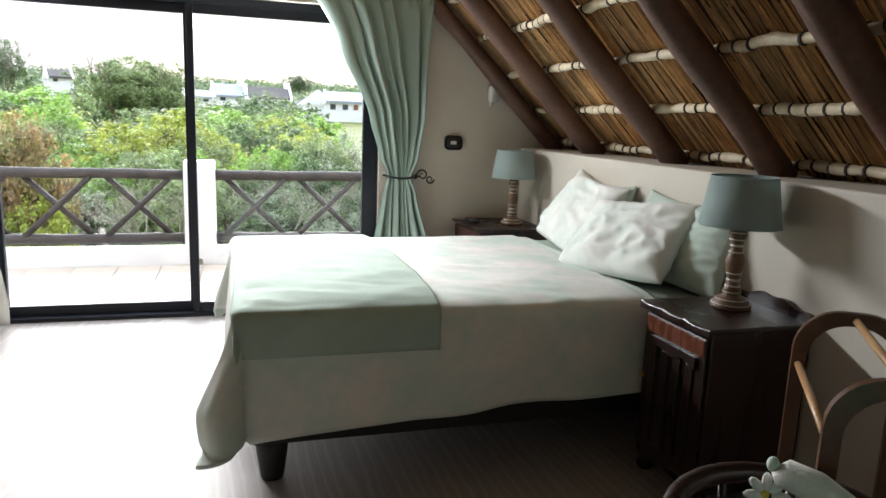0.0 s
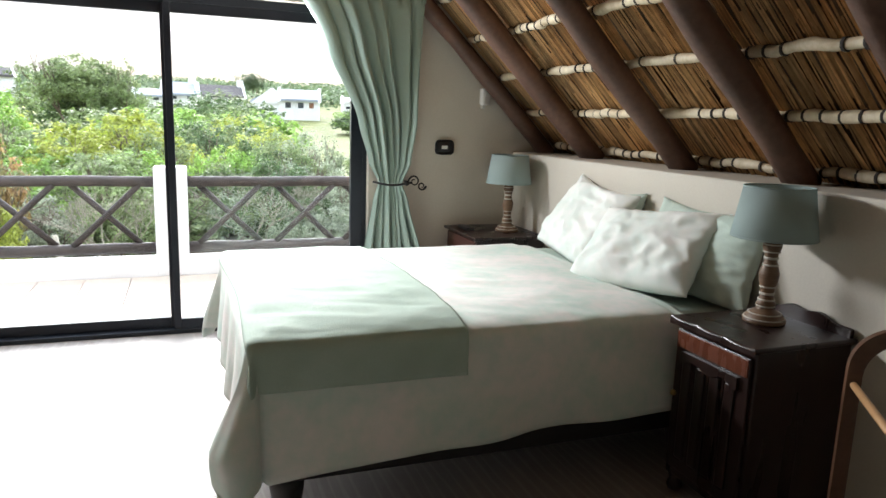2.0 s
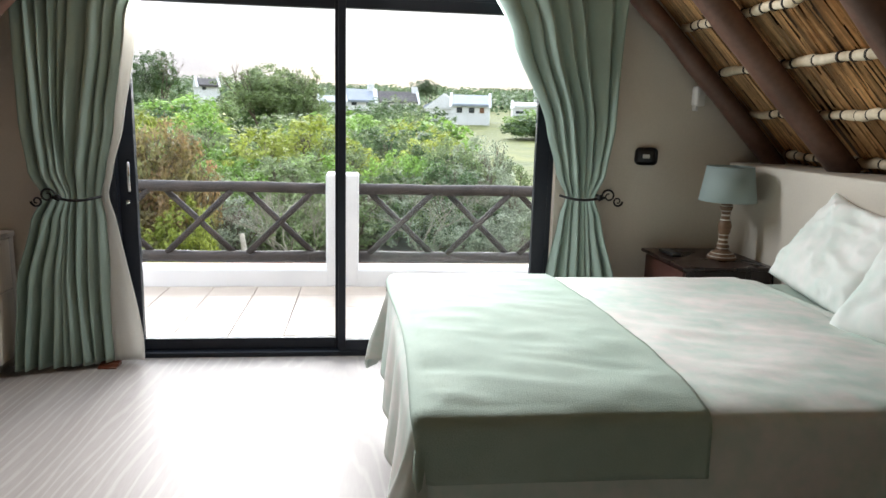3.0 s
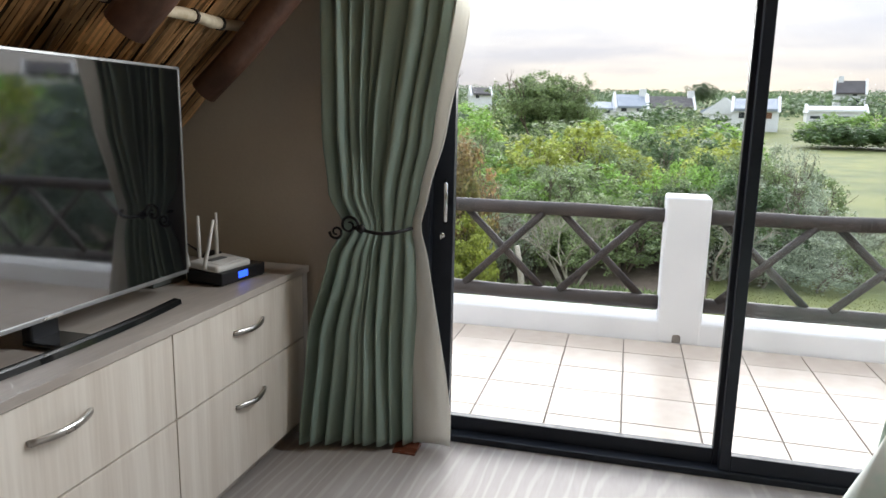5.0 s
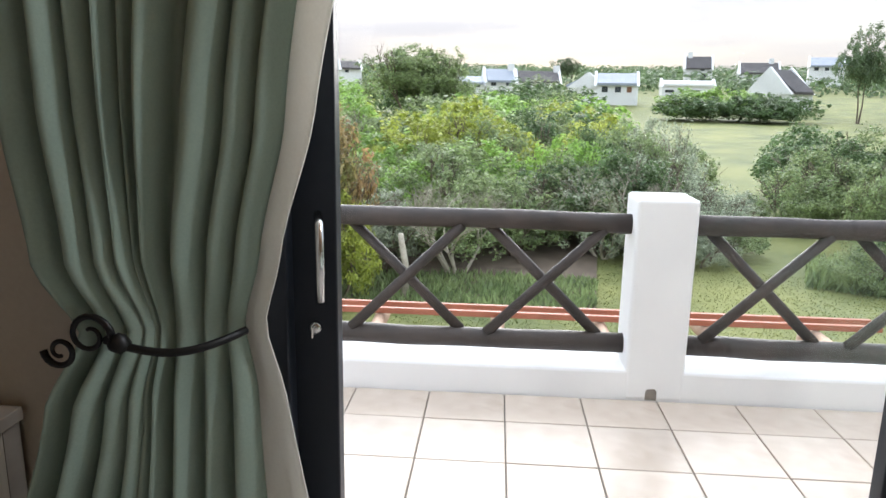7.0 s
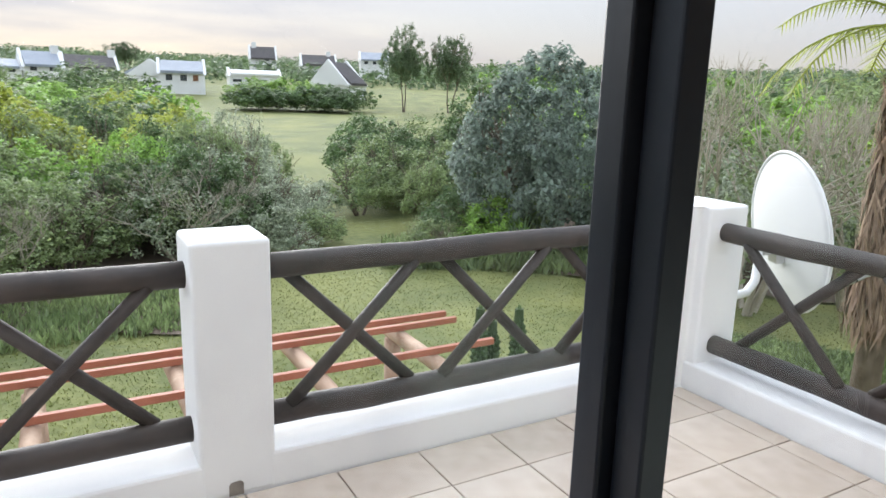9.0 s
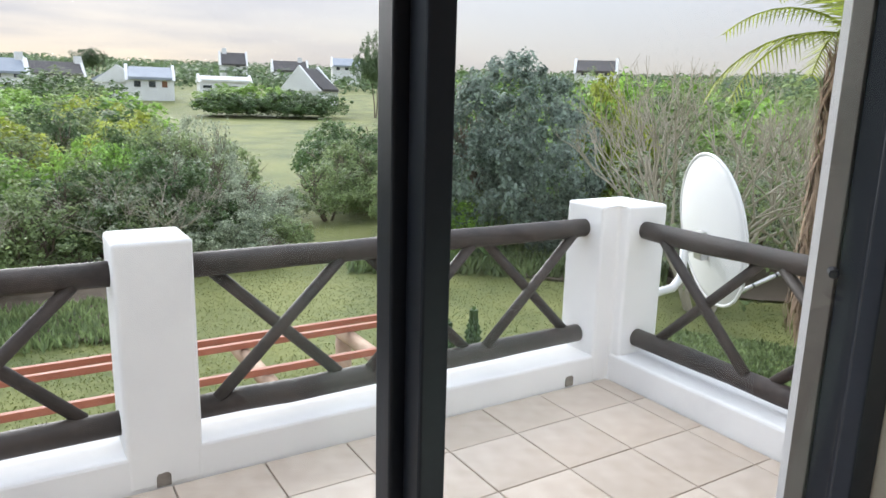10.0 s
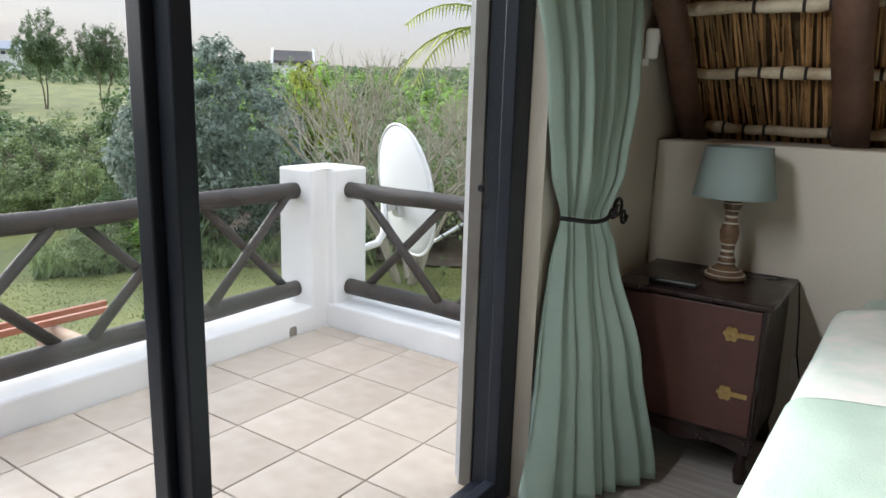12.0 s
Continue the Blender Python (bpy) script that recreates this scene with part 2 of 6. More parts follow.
def glass_material():
    m = bpy.data.materials.new("clear_glass")
    m.use_nodes = True
    n, l = m.node_tree.nodes, m.node_tree.links
    n.clear()
    out, tr, gl, mx, lw, pw, ma = (n.new(k) for k in ("ShaderNodeOutputMaterial", "ShaderNodeBsdfTransparent", "ShaderNodeBsdfGlossy", "ShaderNodeMixShader", "ShaderNodeLayerWeight", "ShaderNodeMath", "ShaderNodeMath"))
    tr.inputs["Color"].default_value = (0.97, 0.98, 0.975, 1)
    gl.inputs["Roughness"].default_value = 0.0
    lw.inputs["Blend"].default_value = 0.5
    pw.operation, pw.inputs[1].default_value = "POWER", 5.0
    ma.operation, ma.inputs[1].default_value, ma.inputs[2].default_value = "MULTIPLY_ADD", 0.6, 0.02
    l.new(lw.outputs["Facing"], pw.inputs[0])
    l.new(pw.outputs[0], ma.inputs[0])
    l.new(ma.outputs[0], mx.inputs[0])
    l.new(tr.outputs[0], mx.inputs[1])
    l.new(gl.outputs[0], mx.inputs[2])
    l.new(mx.outputs[0], out.inputs[0])
    return m


def add_grain(m, strength):
    """Faint pale cathedral grain along the boards, on top of a material's own colour."""
    n, l = m.node_tree.nodes, m.node_tree.links
    bs = n["Principled BSDF"]
    src = bs.inputs["Base Color"].links[0].from_socket
    co, mp, wv, rp, mx = (n.new(k) for k in ("ShaderNodeTexCoord", "ShaderNodeMapping", "ShaderNodeTexWave", "ShaderNodeValToRGB", "ShaderNodeMixRGB"))
    mp.inputs["Scale"].default_value = (5.2, 0.62, 1.0)
    wv.wave_type, wv.rings_direction = "RINGS", "Z"
    wv.inputs["Scale"].default_value, wv.inputs["Distortion"].default_value = 1.3, 11.0
    wv.inputs["Detail"].default_value, wv.inputs["Detail Scale"].default_value = 3.0, 0.7
    rp.color_ramp.elements[0].position, rp.color_ramp.elements[0].color = 0.72, (0, 0, 0, 1)
    rp.color_ramp.elements[1].position, rp.color_ramp.elements[1].color = 0.97, (strength, strength, strength, 1)
    mx.inputs["Color2"].default_value = (0.78, 0.74, 0.70, 1)
    l.new(co.outputs["Object"], mp.inputs["Vector"])
    l.new(mp.outputs["Vector"], wv.inputs["Vector"])
    l.new(wv.outputs["Fac"], rp.inputs["Fac"])
    l.new(rp.outputs["Color"], mx.inputs["Fac"])
    l.new(src, mx.inputs["Color1"])
    l.new(mx.outputs["Color"], bs.inputs["Base Color"])


add_grain(M["floor"], 0.13)
M["glass"] = glass_material()


def glow(name, color, strength):
    m = bpy.data.materials.new(name)
    m.use_nodes = True
    b = m.node_tree.nodes["Principled BSDF"]
    b.inputs["Base Color"].default_value = (*color, 1)
    b.inputs["Emission Color"].default_value = (*color, 1)
    b.inputs["Emission Strength"].default_value = strength
    return m


M["display"] = glow("blue_display", (0.02, 0.08, 0.9), 1.6)

# ---- plan, in metres ----
WALL_IN, WALL_OUT = 4.37, 4.625          # the gable wall with the sliding door
DOOR_L, DOOR_R, DOOR_H = -1.213, 1.332, 2.13
KNEE_R, KNEE_L, LEDGE = 2.40, -2.36, 1.22
RIDGE_X = 0.19
RAFT = 3.86                             # x + z along the rafters' middle line
BACK = -3.2


def struct(name, bm, mat, label, smooth=False):
    return tagged(part(name, bm, mat, None, "", smooth), label, name.split("_")[0], "", "structure")


def wall_panel(name, outline, label):
    return struct(name, prism(bm_new(), outline, "y", WALL_IN, WALL_OUT), M["wall"], label)


# ---- large structure ----
struct("floor", box(bm_new(), KNEE_L - 0.3, KNEE_R + 0.3, BACK - 0.2, 4.46, -0.2, 0.0), M["floor"], "pale grey wood-look laminate floor")
TH = RAFT + 0.16                        # x + z on the thatch's underside
roof_z = lambda x: TH + 0.08 - x if x > RIDGE_X else TH + 0.08 - 2 * RIDGE_X + x
wall_panel("wall_north_left", [(-2.75, 0), (DOOR_L, 0), (DOOR_L, roof_z(DOOR_L)), (-2.75, roof_z(-2.75))], "taupe painted plaster gable wall beside the door")
wall_panel("wall_north_right", [(DOOR_R, 0), (3.0, 0), (3.0, roof_z(3.0)), (DOOR_R, roof_z(DOOR_R))], "taupe painted plaster gable wall beside the bed")
wall_panel("wall_north_top", [(DOOR_L, DOOR_H), (DOOR_R, DOOR_H), (DOOR_R, roof_z(DOOR_R)), (RIDGE_X, roof_z(RIDGE_X)), (DOOR_L, roof_z(DOOR_L))], "taupe painted plaster above the sliding door")
bm = box(bm_new(), KNEE_R, 3.0, BACK, WALL_IN - 0.003, 0, LEDGE, 0.012)
struct("wall_east", bm, M["wall"], "low taupe plaster wall with a ledge under the rafters")
bm = box(bm_new(), -2.75, KNEE_L, BACK, WALL_IN - 0.003, 0, LEDGE, 0.012)
struct("wall_west", bm, M["wall"], "low taupe plaster wall under the thatch")
struct("wall_south", prism(bm_new(), [(-2.75, 0), (3.0, 0), (3.0, roof_z(3.0)), (RIDGE_X, roof_z(RIDGE_X)), (-2.75, roof_z(-2.75))], "y", BACK - 0.2, BACK), M["wall"], "plain taupe plaster wall that closes the room")
# outer white skins round the door
struct("wall_outside_right", box(bm_new(), DOOR_R + 0.0, 3.0, WALL_OUT, WALL_OUT + 0.03, -0.1, 1.0), M["white_wall"], "white plastered outer wall beside the door")
struct("wall_outside_left", box(bm_new(), -3.2, DOOR_L, WALL_OUT, WALL_OUT + 0.03, -0.1, 2.2), M["white_wall"], "white plastered outer wall beside the door")
struct("trim_reveal_right", box(bm_new(), DOOR_R - 0.012, DOOR_R - 0.002, 4.567, WALL_OUT + 0.032, 0.0, DOOR_H), M["white_wall"], "white plastered door reveal")
struct("trim_reveal_left", box(bm_new(), DOOR_L + 0.002, DOOR_L + 0.012, 4.567, WALL_OUT + 0.032, 0.0, DOOR_H), M["white_wall"], "white plastered door reveal")


# ---- thatched ceiling ----
def thatch_side(right):
    """Reeds laid along the slope, on thatch coloured dark for the shade between them."""
    def at(c, y, s, lift=0.0):
        """A point of the slope: y along the room, s metres up from the ledge, lift metres towards the room."""
        z = 1.05 + s * 0.70711
        x = c - z
        x, z = x - lift * 0.70711, z - lift * 0.70711
        return (x if right else 2 * RIDGE_X - x, y, z)
    bm = bm_new()
    rnd = random.Random(4 + right)
    top = (TH - RIDGE_X - 1.05) / 0.70711
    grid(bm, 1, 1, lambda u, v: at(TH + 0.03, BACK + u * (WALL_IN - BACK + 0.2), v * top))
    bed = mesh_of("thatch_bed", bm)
    y = BACK
    bm = bm_new()
    while y < WALL_IN:
        near = y > -0.6
        y += rnd.uniform(0.006, 0.013) if near else 0.03
        s = -0.05
        while s < top:
            length = min(rnd.uniform(0.5, 1.3), top - s)
            lift, w = rnd.uniform(-0.012, 0.014), rnd.uniform(0.0028, 0.0062) * (1 if near else 2.6)
            drift, dy = rnd.uniform(-0.045, 0.045), rnd.uniform(-0.012, 0.012)
            rows = []
            for k in range(3):
                f = k / 2
                yy = y + dy + drift * f + rnd.uniform(-0.004, 0.004)
                ss, li = s + length * f, lift + rnd.uniform(-0.003, 0.003)
                rows.append([bm.verts.new(at(TH, yy - w, ss, li - w * 0.6)), bm.verts.new(at(TH, yy, ss, li + w * 0.7)), bm.verts.new(at(TH, yy + w, ss, li - w * 0.6))])
            for a, b in zip(rows, rows[1:]):
                bm.faces.new((a[0], a[1], b[1], b[0]))
                bm.faces.new((a[1], a[2], b[2], b[1]))
            s += max(length * rnd.uniform(0.7, 1.0), 0.05)
    me = bpy.data.meshes.new("reeds")
    bm.to_mesh(me)
    bm.free()
    side = "east" if right else "west"
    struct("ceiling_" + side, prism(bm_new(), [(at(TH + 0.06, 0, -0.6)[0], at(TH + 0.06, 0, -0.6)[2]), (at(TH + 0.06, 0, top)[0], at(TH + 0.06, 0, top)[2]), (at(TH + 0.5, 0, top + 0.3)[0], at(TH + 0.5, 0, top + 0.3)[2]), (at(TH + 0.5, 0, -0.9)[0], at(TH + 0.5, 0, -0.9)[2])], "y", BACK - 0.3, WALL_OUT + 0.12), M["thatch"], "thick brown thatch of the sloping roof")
    ob = tagged(part("ceiling_reeds_" + side, me, M["reed"]), "golden brown reeds on the underside of the thatch", "ceiling", "", "structure")
    tagged(part("ceiling_bed_" + side, bed, M["thatch"]), "thatch behind the reeds, coloured dark for the shade between them", "ceiling", "", "structure")
    # rafters
    ys = (4.28 if right else 4.08, 3.66 if right else 3.45, 2.76, 2.0, 1.27, 0.52, -0.2, -0.9, -1.7, -2.5)
    for i, ry in enumerate(ys):
        bm = bm_new()
        n = 14
        pts, rad = [], []
        for k in range(n + 1):
            s0 = 0.22 if right else 0.62 if i == 0 else 0.85
            s = s0 + (top - 0.08 - s0) * k / n
            wob = 0.012
            pts.append(Vector(at(RAFT, ry + rnd.uniform(-wob, wob) * 0.6, s, rnd.uniform(-wob, wob) * 0.5)))
            rad.append((0.068 if i else 0.055) + rnd.uniform(-0.004, 0.004))
        tube(bm, pts, rad, 14)
        tagged(part("rafter", bm, M["rafter"], None, "", True), "dark reddish-brown round pole rafter under the thatch", "rafter", "rafters under the thatch")
    # laths across the slope, tied with twine
    for s in LATHS[0 if right else 2:]:
        bm, tw = bm_new(), bm_new()
        pts, rad = [], []
        y = BACK + 0.1
        while y < WALL_IN - 0.02:
            knot = rnd.random() < 0.3
            pts.append(Vector(at(RAFT + 0.12, y, s + rnd.uniform(-0.010, 0.010), rnd.uniform(-0.004, 0.004))))
            rad.append(rnd.uniform(0.019, 0.024) + (0.005 if knot else 0))
            y += 0.085
        tube(bm, pts, rad, 9)
        for k in range(1, len(pts) - 1):
            if rnd.random() < 0.75:
                a = pts[k].lerp(pts[k + 1], 0.5)
                tube(tw, [a + Vector((0, -0.006, 0)), a + Vector((0, 0.006, 0))], 0.0265, 9)
        lath = tagged(part("lath", bm, M["lath"], None, "", True), "pale peeled pole lath tied with dark twine", "lath", "laths under the thatch")
        tagged(part("twine", tw, M["twine"], lath, "dark twine lashings"), kind="stuff")


LATHS = (0.31, 0.64, 0.97, 1.30, 1.63, 1.96, 2.29, 2.62, 2.95, 3.28, 3.6)
thatch_side(True)
thatch_side(False)

# ---- sliding door ----
def sliding_door():
    door = thing("door_1", "dark aluminium two-panel sliding glass door, closed", "sliding door", 0, 0, 0, 0, "", "structure")
    y0, y1 = 4.43, 4.565
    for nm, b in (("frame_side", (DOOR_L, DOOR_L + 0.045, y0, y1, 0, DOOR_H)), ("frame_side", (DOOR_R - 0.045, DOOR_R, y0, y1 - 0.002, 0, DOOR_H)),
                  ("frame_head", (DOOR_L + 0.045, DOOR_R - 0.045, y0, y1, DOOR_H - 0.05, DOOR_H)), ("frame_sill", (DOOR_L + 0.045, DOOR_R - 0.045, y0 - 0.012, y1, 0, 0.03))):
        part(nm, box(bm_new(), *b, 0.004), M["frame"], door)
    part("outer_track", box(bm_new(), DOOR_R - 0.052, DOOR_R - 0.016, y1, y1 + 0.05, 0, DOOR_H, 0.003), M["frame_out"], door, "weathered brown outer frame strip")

    def panel(x0, x1, y, w0, w1):
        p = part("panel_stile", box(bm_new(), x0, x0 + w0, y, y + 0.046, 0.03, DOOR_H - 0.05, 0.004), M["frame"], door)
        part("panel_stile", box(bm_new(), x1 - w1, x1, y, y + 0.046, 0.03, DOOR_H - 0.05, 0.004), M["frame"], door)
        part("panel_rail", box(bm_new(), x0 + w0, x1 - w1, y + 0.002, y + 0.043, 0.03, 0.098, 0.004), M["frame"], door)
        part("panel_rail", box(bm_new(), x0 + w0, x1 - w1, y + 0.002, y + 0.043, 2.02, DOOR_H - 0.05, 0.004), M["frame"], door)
        g = part("pane", box(bm_new(), x0 + w0 - 0.002, x1 - w1 + 0.002, y + 0.020, y + 0.026, 0.096, 2.022), M["glass"], door, "clear glass pane")
        g.visible_shadow = False
        return p
    left = panel(DOOR_L + 0.03, 0.098, 4.476, 0.105, 0.056)
    panel(0.062, DOOR_R - 0.028, 4.427, 0.043, 0.082)
    hx = DOOR_L + 0.098
    bm = bm_new()
    tube(bm, [(hx, 4.476, 1.15), (hx + 0.012, 4.436, 1.135), (hx + 0.014, 4.432, 1.06), (hx + 0.012, 4.436, 0.985), (hx, 4.476, 0.97)], 0.009, 8)
    part("handle", bm, M["chrome"], left, "chrome bow handle", True)
    bm = lathe(bm_new(), [(0.0, 0), (0.013, 0), (0.013, 0.014), (0.006, 0.016), (0, 0.016)], 12)
    bmesh.ops.rotate(bm, verts=bm.verts, matrix=Matrix.Rotation(radians(90), 3, "X"))
    bmesh.ops.translate(bm, verts=bm.verts, vec=(hx - 0.008, 4.476, 0.915))
    part("lock", bm, M["chrome"], left, "chrome lock with a key", True)
    part("key", box(bm_new(), hx - 0.010, hx - 0.006, 4.442, 4.464, 0.900, 0.925, 0.002), M["chrome"], left)
    part("stop_bolt", tube(bm_new(), [(DOOR_R - 0.075, 4.555, 1.085), (DOOR_R - 0.01, 4.60, 1.09)], [0.012, 0.012], 8), M["frame"], door, "small dark stop on the frame")


sliding_door()

# ---- balcony ----
PAR_Y, PAR_X = 6.327, 2.36
FLOOR_B = -0.035
bm = box(bm_new(), -4.6, 2.64, WALL_OUT - 0.25, 6.60, -0.25, -0.045)
balcony = tagged(part("floor_balcony", bm, M["grout"]), "cream ceramic tiles with dark joints on the balcony", "floor", "", "structure")
TS, GAP = 0.365, 0.006
tile_meshes = {}
for i in range(-13, 8):
    for j in range(6):
        x0, x1 = 0.044 + i * TS + GAP / 2, 0.044 + (i + 1) * TS - GAP / 2
        y1 = 6.022 + 0.362 * (1 - j) - GAP / 2
        y0 = y1 - 0.362 + GAP
        x1, y1, y0 = min(x1, PAR_X - 0.012), min(y1, PAR_Y - 0.012), max(y0, 4.57)
        if x1 - x0 < 0.03 or y1 - y0 < 0.03 or x0 < -4.5:
            continue
        key = (round(x1 - x0, 3), round(y1 - y0, 3))
        if key not in tile_meshes:
            tb = box(bm_new(), 0, key[0], 0, key[1], -0.014, 0.0, 0.0025, 1)
            tile_meshes[key] = mesh_of("tile", tb)
        t = part("tile", tile_meshes[key], M["tile"], balcony)
        t.location = (x0, y0, FLOOR_B + random.uniform(-0.0008, 0.0008))

POST_H = 0.94
PAR_H = 0.112


def parapet():
    b = bm_new()
    box(b, -4.6, PAR_X + 0.27, PAR_Y, PAR_Y + 0.27, -2.8, PAR_H, 0.015)
    struct("wall_parapet_front", b, M["white_wall"], "low white plastered balcony parapet")
    b = box(bm_new(), PAR_X, PAR_X + 0.268, 4.0, PAR_Y - 0.001, -2.8, PAR_H - 0.002, 0.015)
    struct("wall_parapet_side", b, M["white_wall"], "low white plastered balcony parapet at the side")

    def post(x0, x1):
        p = tagged(part("balcony_post", box(bm_new(), x0, x1, PAR_Y - 0.003, PAR_Y + 0.273, -0.04, POST_H, 0.018, 3), M["white_wall"]), "white plastered square balcony post", "post", "balcony posts")
        return p
    post(-0.112, 0.168)
    post(-3.05, -2.79)
    L = [(2.245, PAR_Y - 0.004), (2.37, PAR_Y - 0.004), (2.37, PAR_Y - 0.07), (2.66, PAR_Y - 0.07), (2.66, PAR_Y + 0.275), (2.245, PAR_Y + 0.275)]
    b = prism(bm_new(), L, "z", -0.04, POST_H)
    bmesh.ops.bevel(b, geom=[e for e in b.edges], offset=0.016, segments=3, profile=0.5, affect="EDGES")
    tagged(part("balcony_post", b, M["white_wall"]), "white plastered corner post of the balcony", "post", "balcony posts")
    # drain holes with a dark mouth
    for x in (0.015, 2.085):
        b = bm_new()
        prism(b, [(x - 0.027, -0.034), (x + 0.027, -0.034), (x + 0.027, 0.012), (x + 0.015, 0.024), (x - 0.02, 0.02), (x - 0.027, 0.007)], "y", PAR_Y - 0.0045, PAR_Y + 0.01)
        tagged(part("drain_hole", b, M["grout"]), "dark weep hole in the foot of the white parapet", "drain")


parapet()


def railing(x0, x1, centres, y=None, along="x", seed=1):
    """Two round rails and crossed braces between two posts."""
    rnd = random.Random(seed)
    y = PAR_Y + 0.135 if y is None else y
    P = (lambda a, z, d=0.0: (a, y + d, z)) if along == "x" else (lambda a, z, d=0.0: (y + d, a, z))
    r = thing("railing", "dark weathered pole railing with crossed braces", "railing", 0, 0, 0, 0, "balcony railings")
    for nm, z, rad in (("top_rail", 0.805, 0.049), ("bottom_rail", 0.200, 0.050)):
        n = 10
        pts = [P(x0 + (x1 - x0) * k / n, z + rnd.uniform(-0.004, 0.004), rnd.uniform(-0.003, 0.003)) for k in range(n + 1)]
        part(nm, tube(bm_new(), pts, [rad + rnd.uniform(-0.002, 0.002) for _ in pts], 14), M["pole"], r, "", True)
    for c in centres:
        for k, s in enumerate((-1, 1)):
            d = 0.018 if k else -0.018
            a, b2 = P(c - s * 0.275, 0.775, d), P(c + s * 0.275, 0.235, d)
            part("brace", tube(bm_new(), [a, b2], [0.026, 0.027], 10), M["pole"], r, "", True)
    return r


railing(-2.79, -0.112, (-2.55, -1.87, -1.19, -0.51), seed=2)
railing(0.155, 2.30, (0.535, 1.225, 1.88), seed=3)
railing(4.10, PAR_Y - 0.02, (5.835, 5.16, 4.48), y=2.50, along="y", seed=5)
railing(-4.6, -3.05, (-3.4, -4.1), seed=6)
# lower storey
struct("wall_lower", box(bm_new(), -2.75, 3.0, BACK, WALL_OUT + 0.02, -2.85, -0.26), M["white_wall"], "white plastered lower storey")


# ---- curtains ----
def lerp_rows(rows, z):
    for a, b in zip(rows, rows[1:]):
        if b[0] <= z <= a[0]:
            f = (a[0] - z) / (a[0] - b[0])
            f = f * f * (3 - 2 * f) * 0.5 + f * 0.5
            return [p + (q - p) * f for p, q in zip(a, b)]
    return rows[-1] if z < rows[-1][0] else rows[0]


def curtain(rows, folds, tie_z, side, seed, label, lined):
    """rows: height, wall-side edge, door-side edge, fold depth, distance from the wall. side: +1 if the door lies at larger x."""
    rnd = random.Random(seed)
    cur = thing("curtain", label, "curtain", 0, 0, 0, 0, "curtains at the sliding door")
    ph = [rnd.uniform(-0.5, 0.5) for _ in range(folds + 2)]
    amp = [rnd.uniform(0.6, 1.25) for _ in range(folds + 2)]
    top, low = rows[0][0], rows[-1][0]

    def f(u, v):
        z = top + (low - top) * v
        _, xw, xd, dep, off = lerp_rows(rows, z)
        k = min(max(u * folds + (0.32 * math.sin(u * 8 + seed) + 0.16 * math.sin(u * 19 - seed)) * math.sin(math.pi * u), 0.0), folds)
        i = min(int(k), folds - 1)
        w = 2 * abs(math.sin(math.pi * (k + 0.10 * math.sin(3 * z + i)))) ** 0.8 * (0.45 + 0.55 * amp[i]) - 1.2
        w = -w
        drift = 0.012 * math.sin(2.1 * z + 9 * u + seed)
        x = xw + (xd - xw) * (u + 0.018 * math.sin(math.tau * k + 1.2))
        if abs(z - top) < 0.09:
            w = math.sin(math.pi * 2 * folds * 2.5 * u) * 0.35
        slant = off * (1.25 - 0.95 * u) + 0.02
        return (x + drift, min(WALL_IN - slant + w * dep * (1 - 0.45 * u) + noise.noise((u * 6, z * 2.2, seed)) * 0.012, WALL_IN - 0.008), z)
    ob = part("drape", grid(bm_new(), folds * 14, 70, f), M["curtain"], cur, "", True)
    mod = ob.modifiers.new("thick", "SOLIDIFY")
    mod.thickness = 0.003

    def g(u, v):
        z = top + (low - top) * v
        _, xw, xd, dep, off = lerp_rows(rows, z)
        wid = 0.085 + 0.075 * max(0.0, min(1.0, (tie_z - z) / 0.8)) + 0.012 * math.sin(5 * z)
        y = WALL_IN - off * 0.3 - 0.02 + 0.022 * math.sin(2.6 * u + 0.4 * z * 2) + noise.noise((u * 3, z * 3, seed)) * 0.01
        return (xd - side * 0.012 + side * wid * u, min(y, WALL_IN - 0.012 if abs(xd) > 1.3 else 4.38), z)
    if lined:
        ob = part("lining", grid(bm_new(), 8, 60, g), M["lining"], cur, "cream lining turned out at the edge", True)
        ob.modifiers.new("thick", "SOLIDIFY").thickness = 0.003
    bm = bm_new()
    tube(bm, [(min(rows[0][1], rows[0][2]) - 0.05, WALL_IN - 0.075, top + 0.02), (max(rows[0][1], rows[0][2]) + 0.05, WALL_IN - 0.075, top + 0.02)], 0.012, 10)
    part("rail", bm, M["frame"], cur)
    return cur


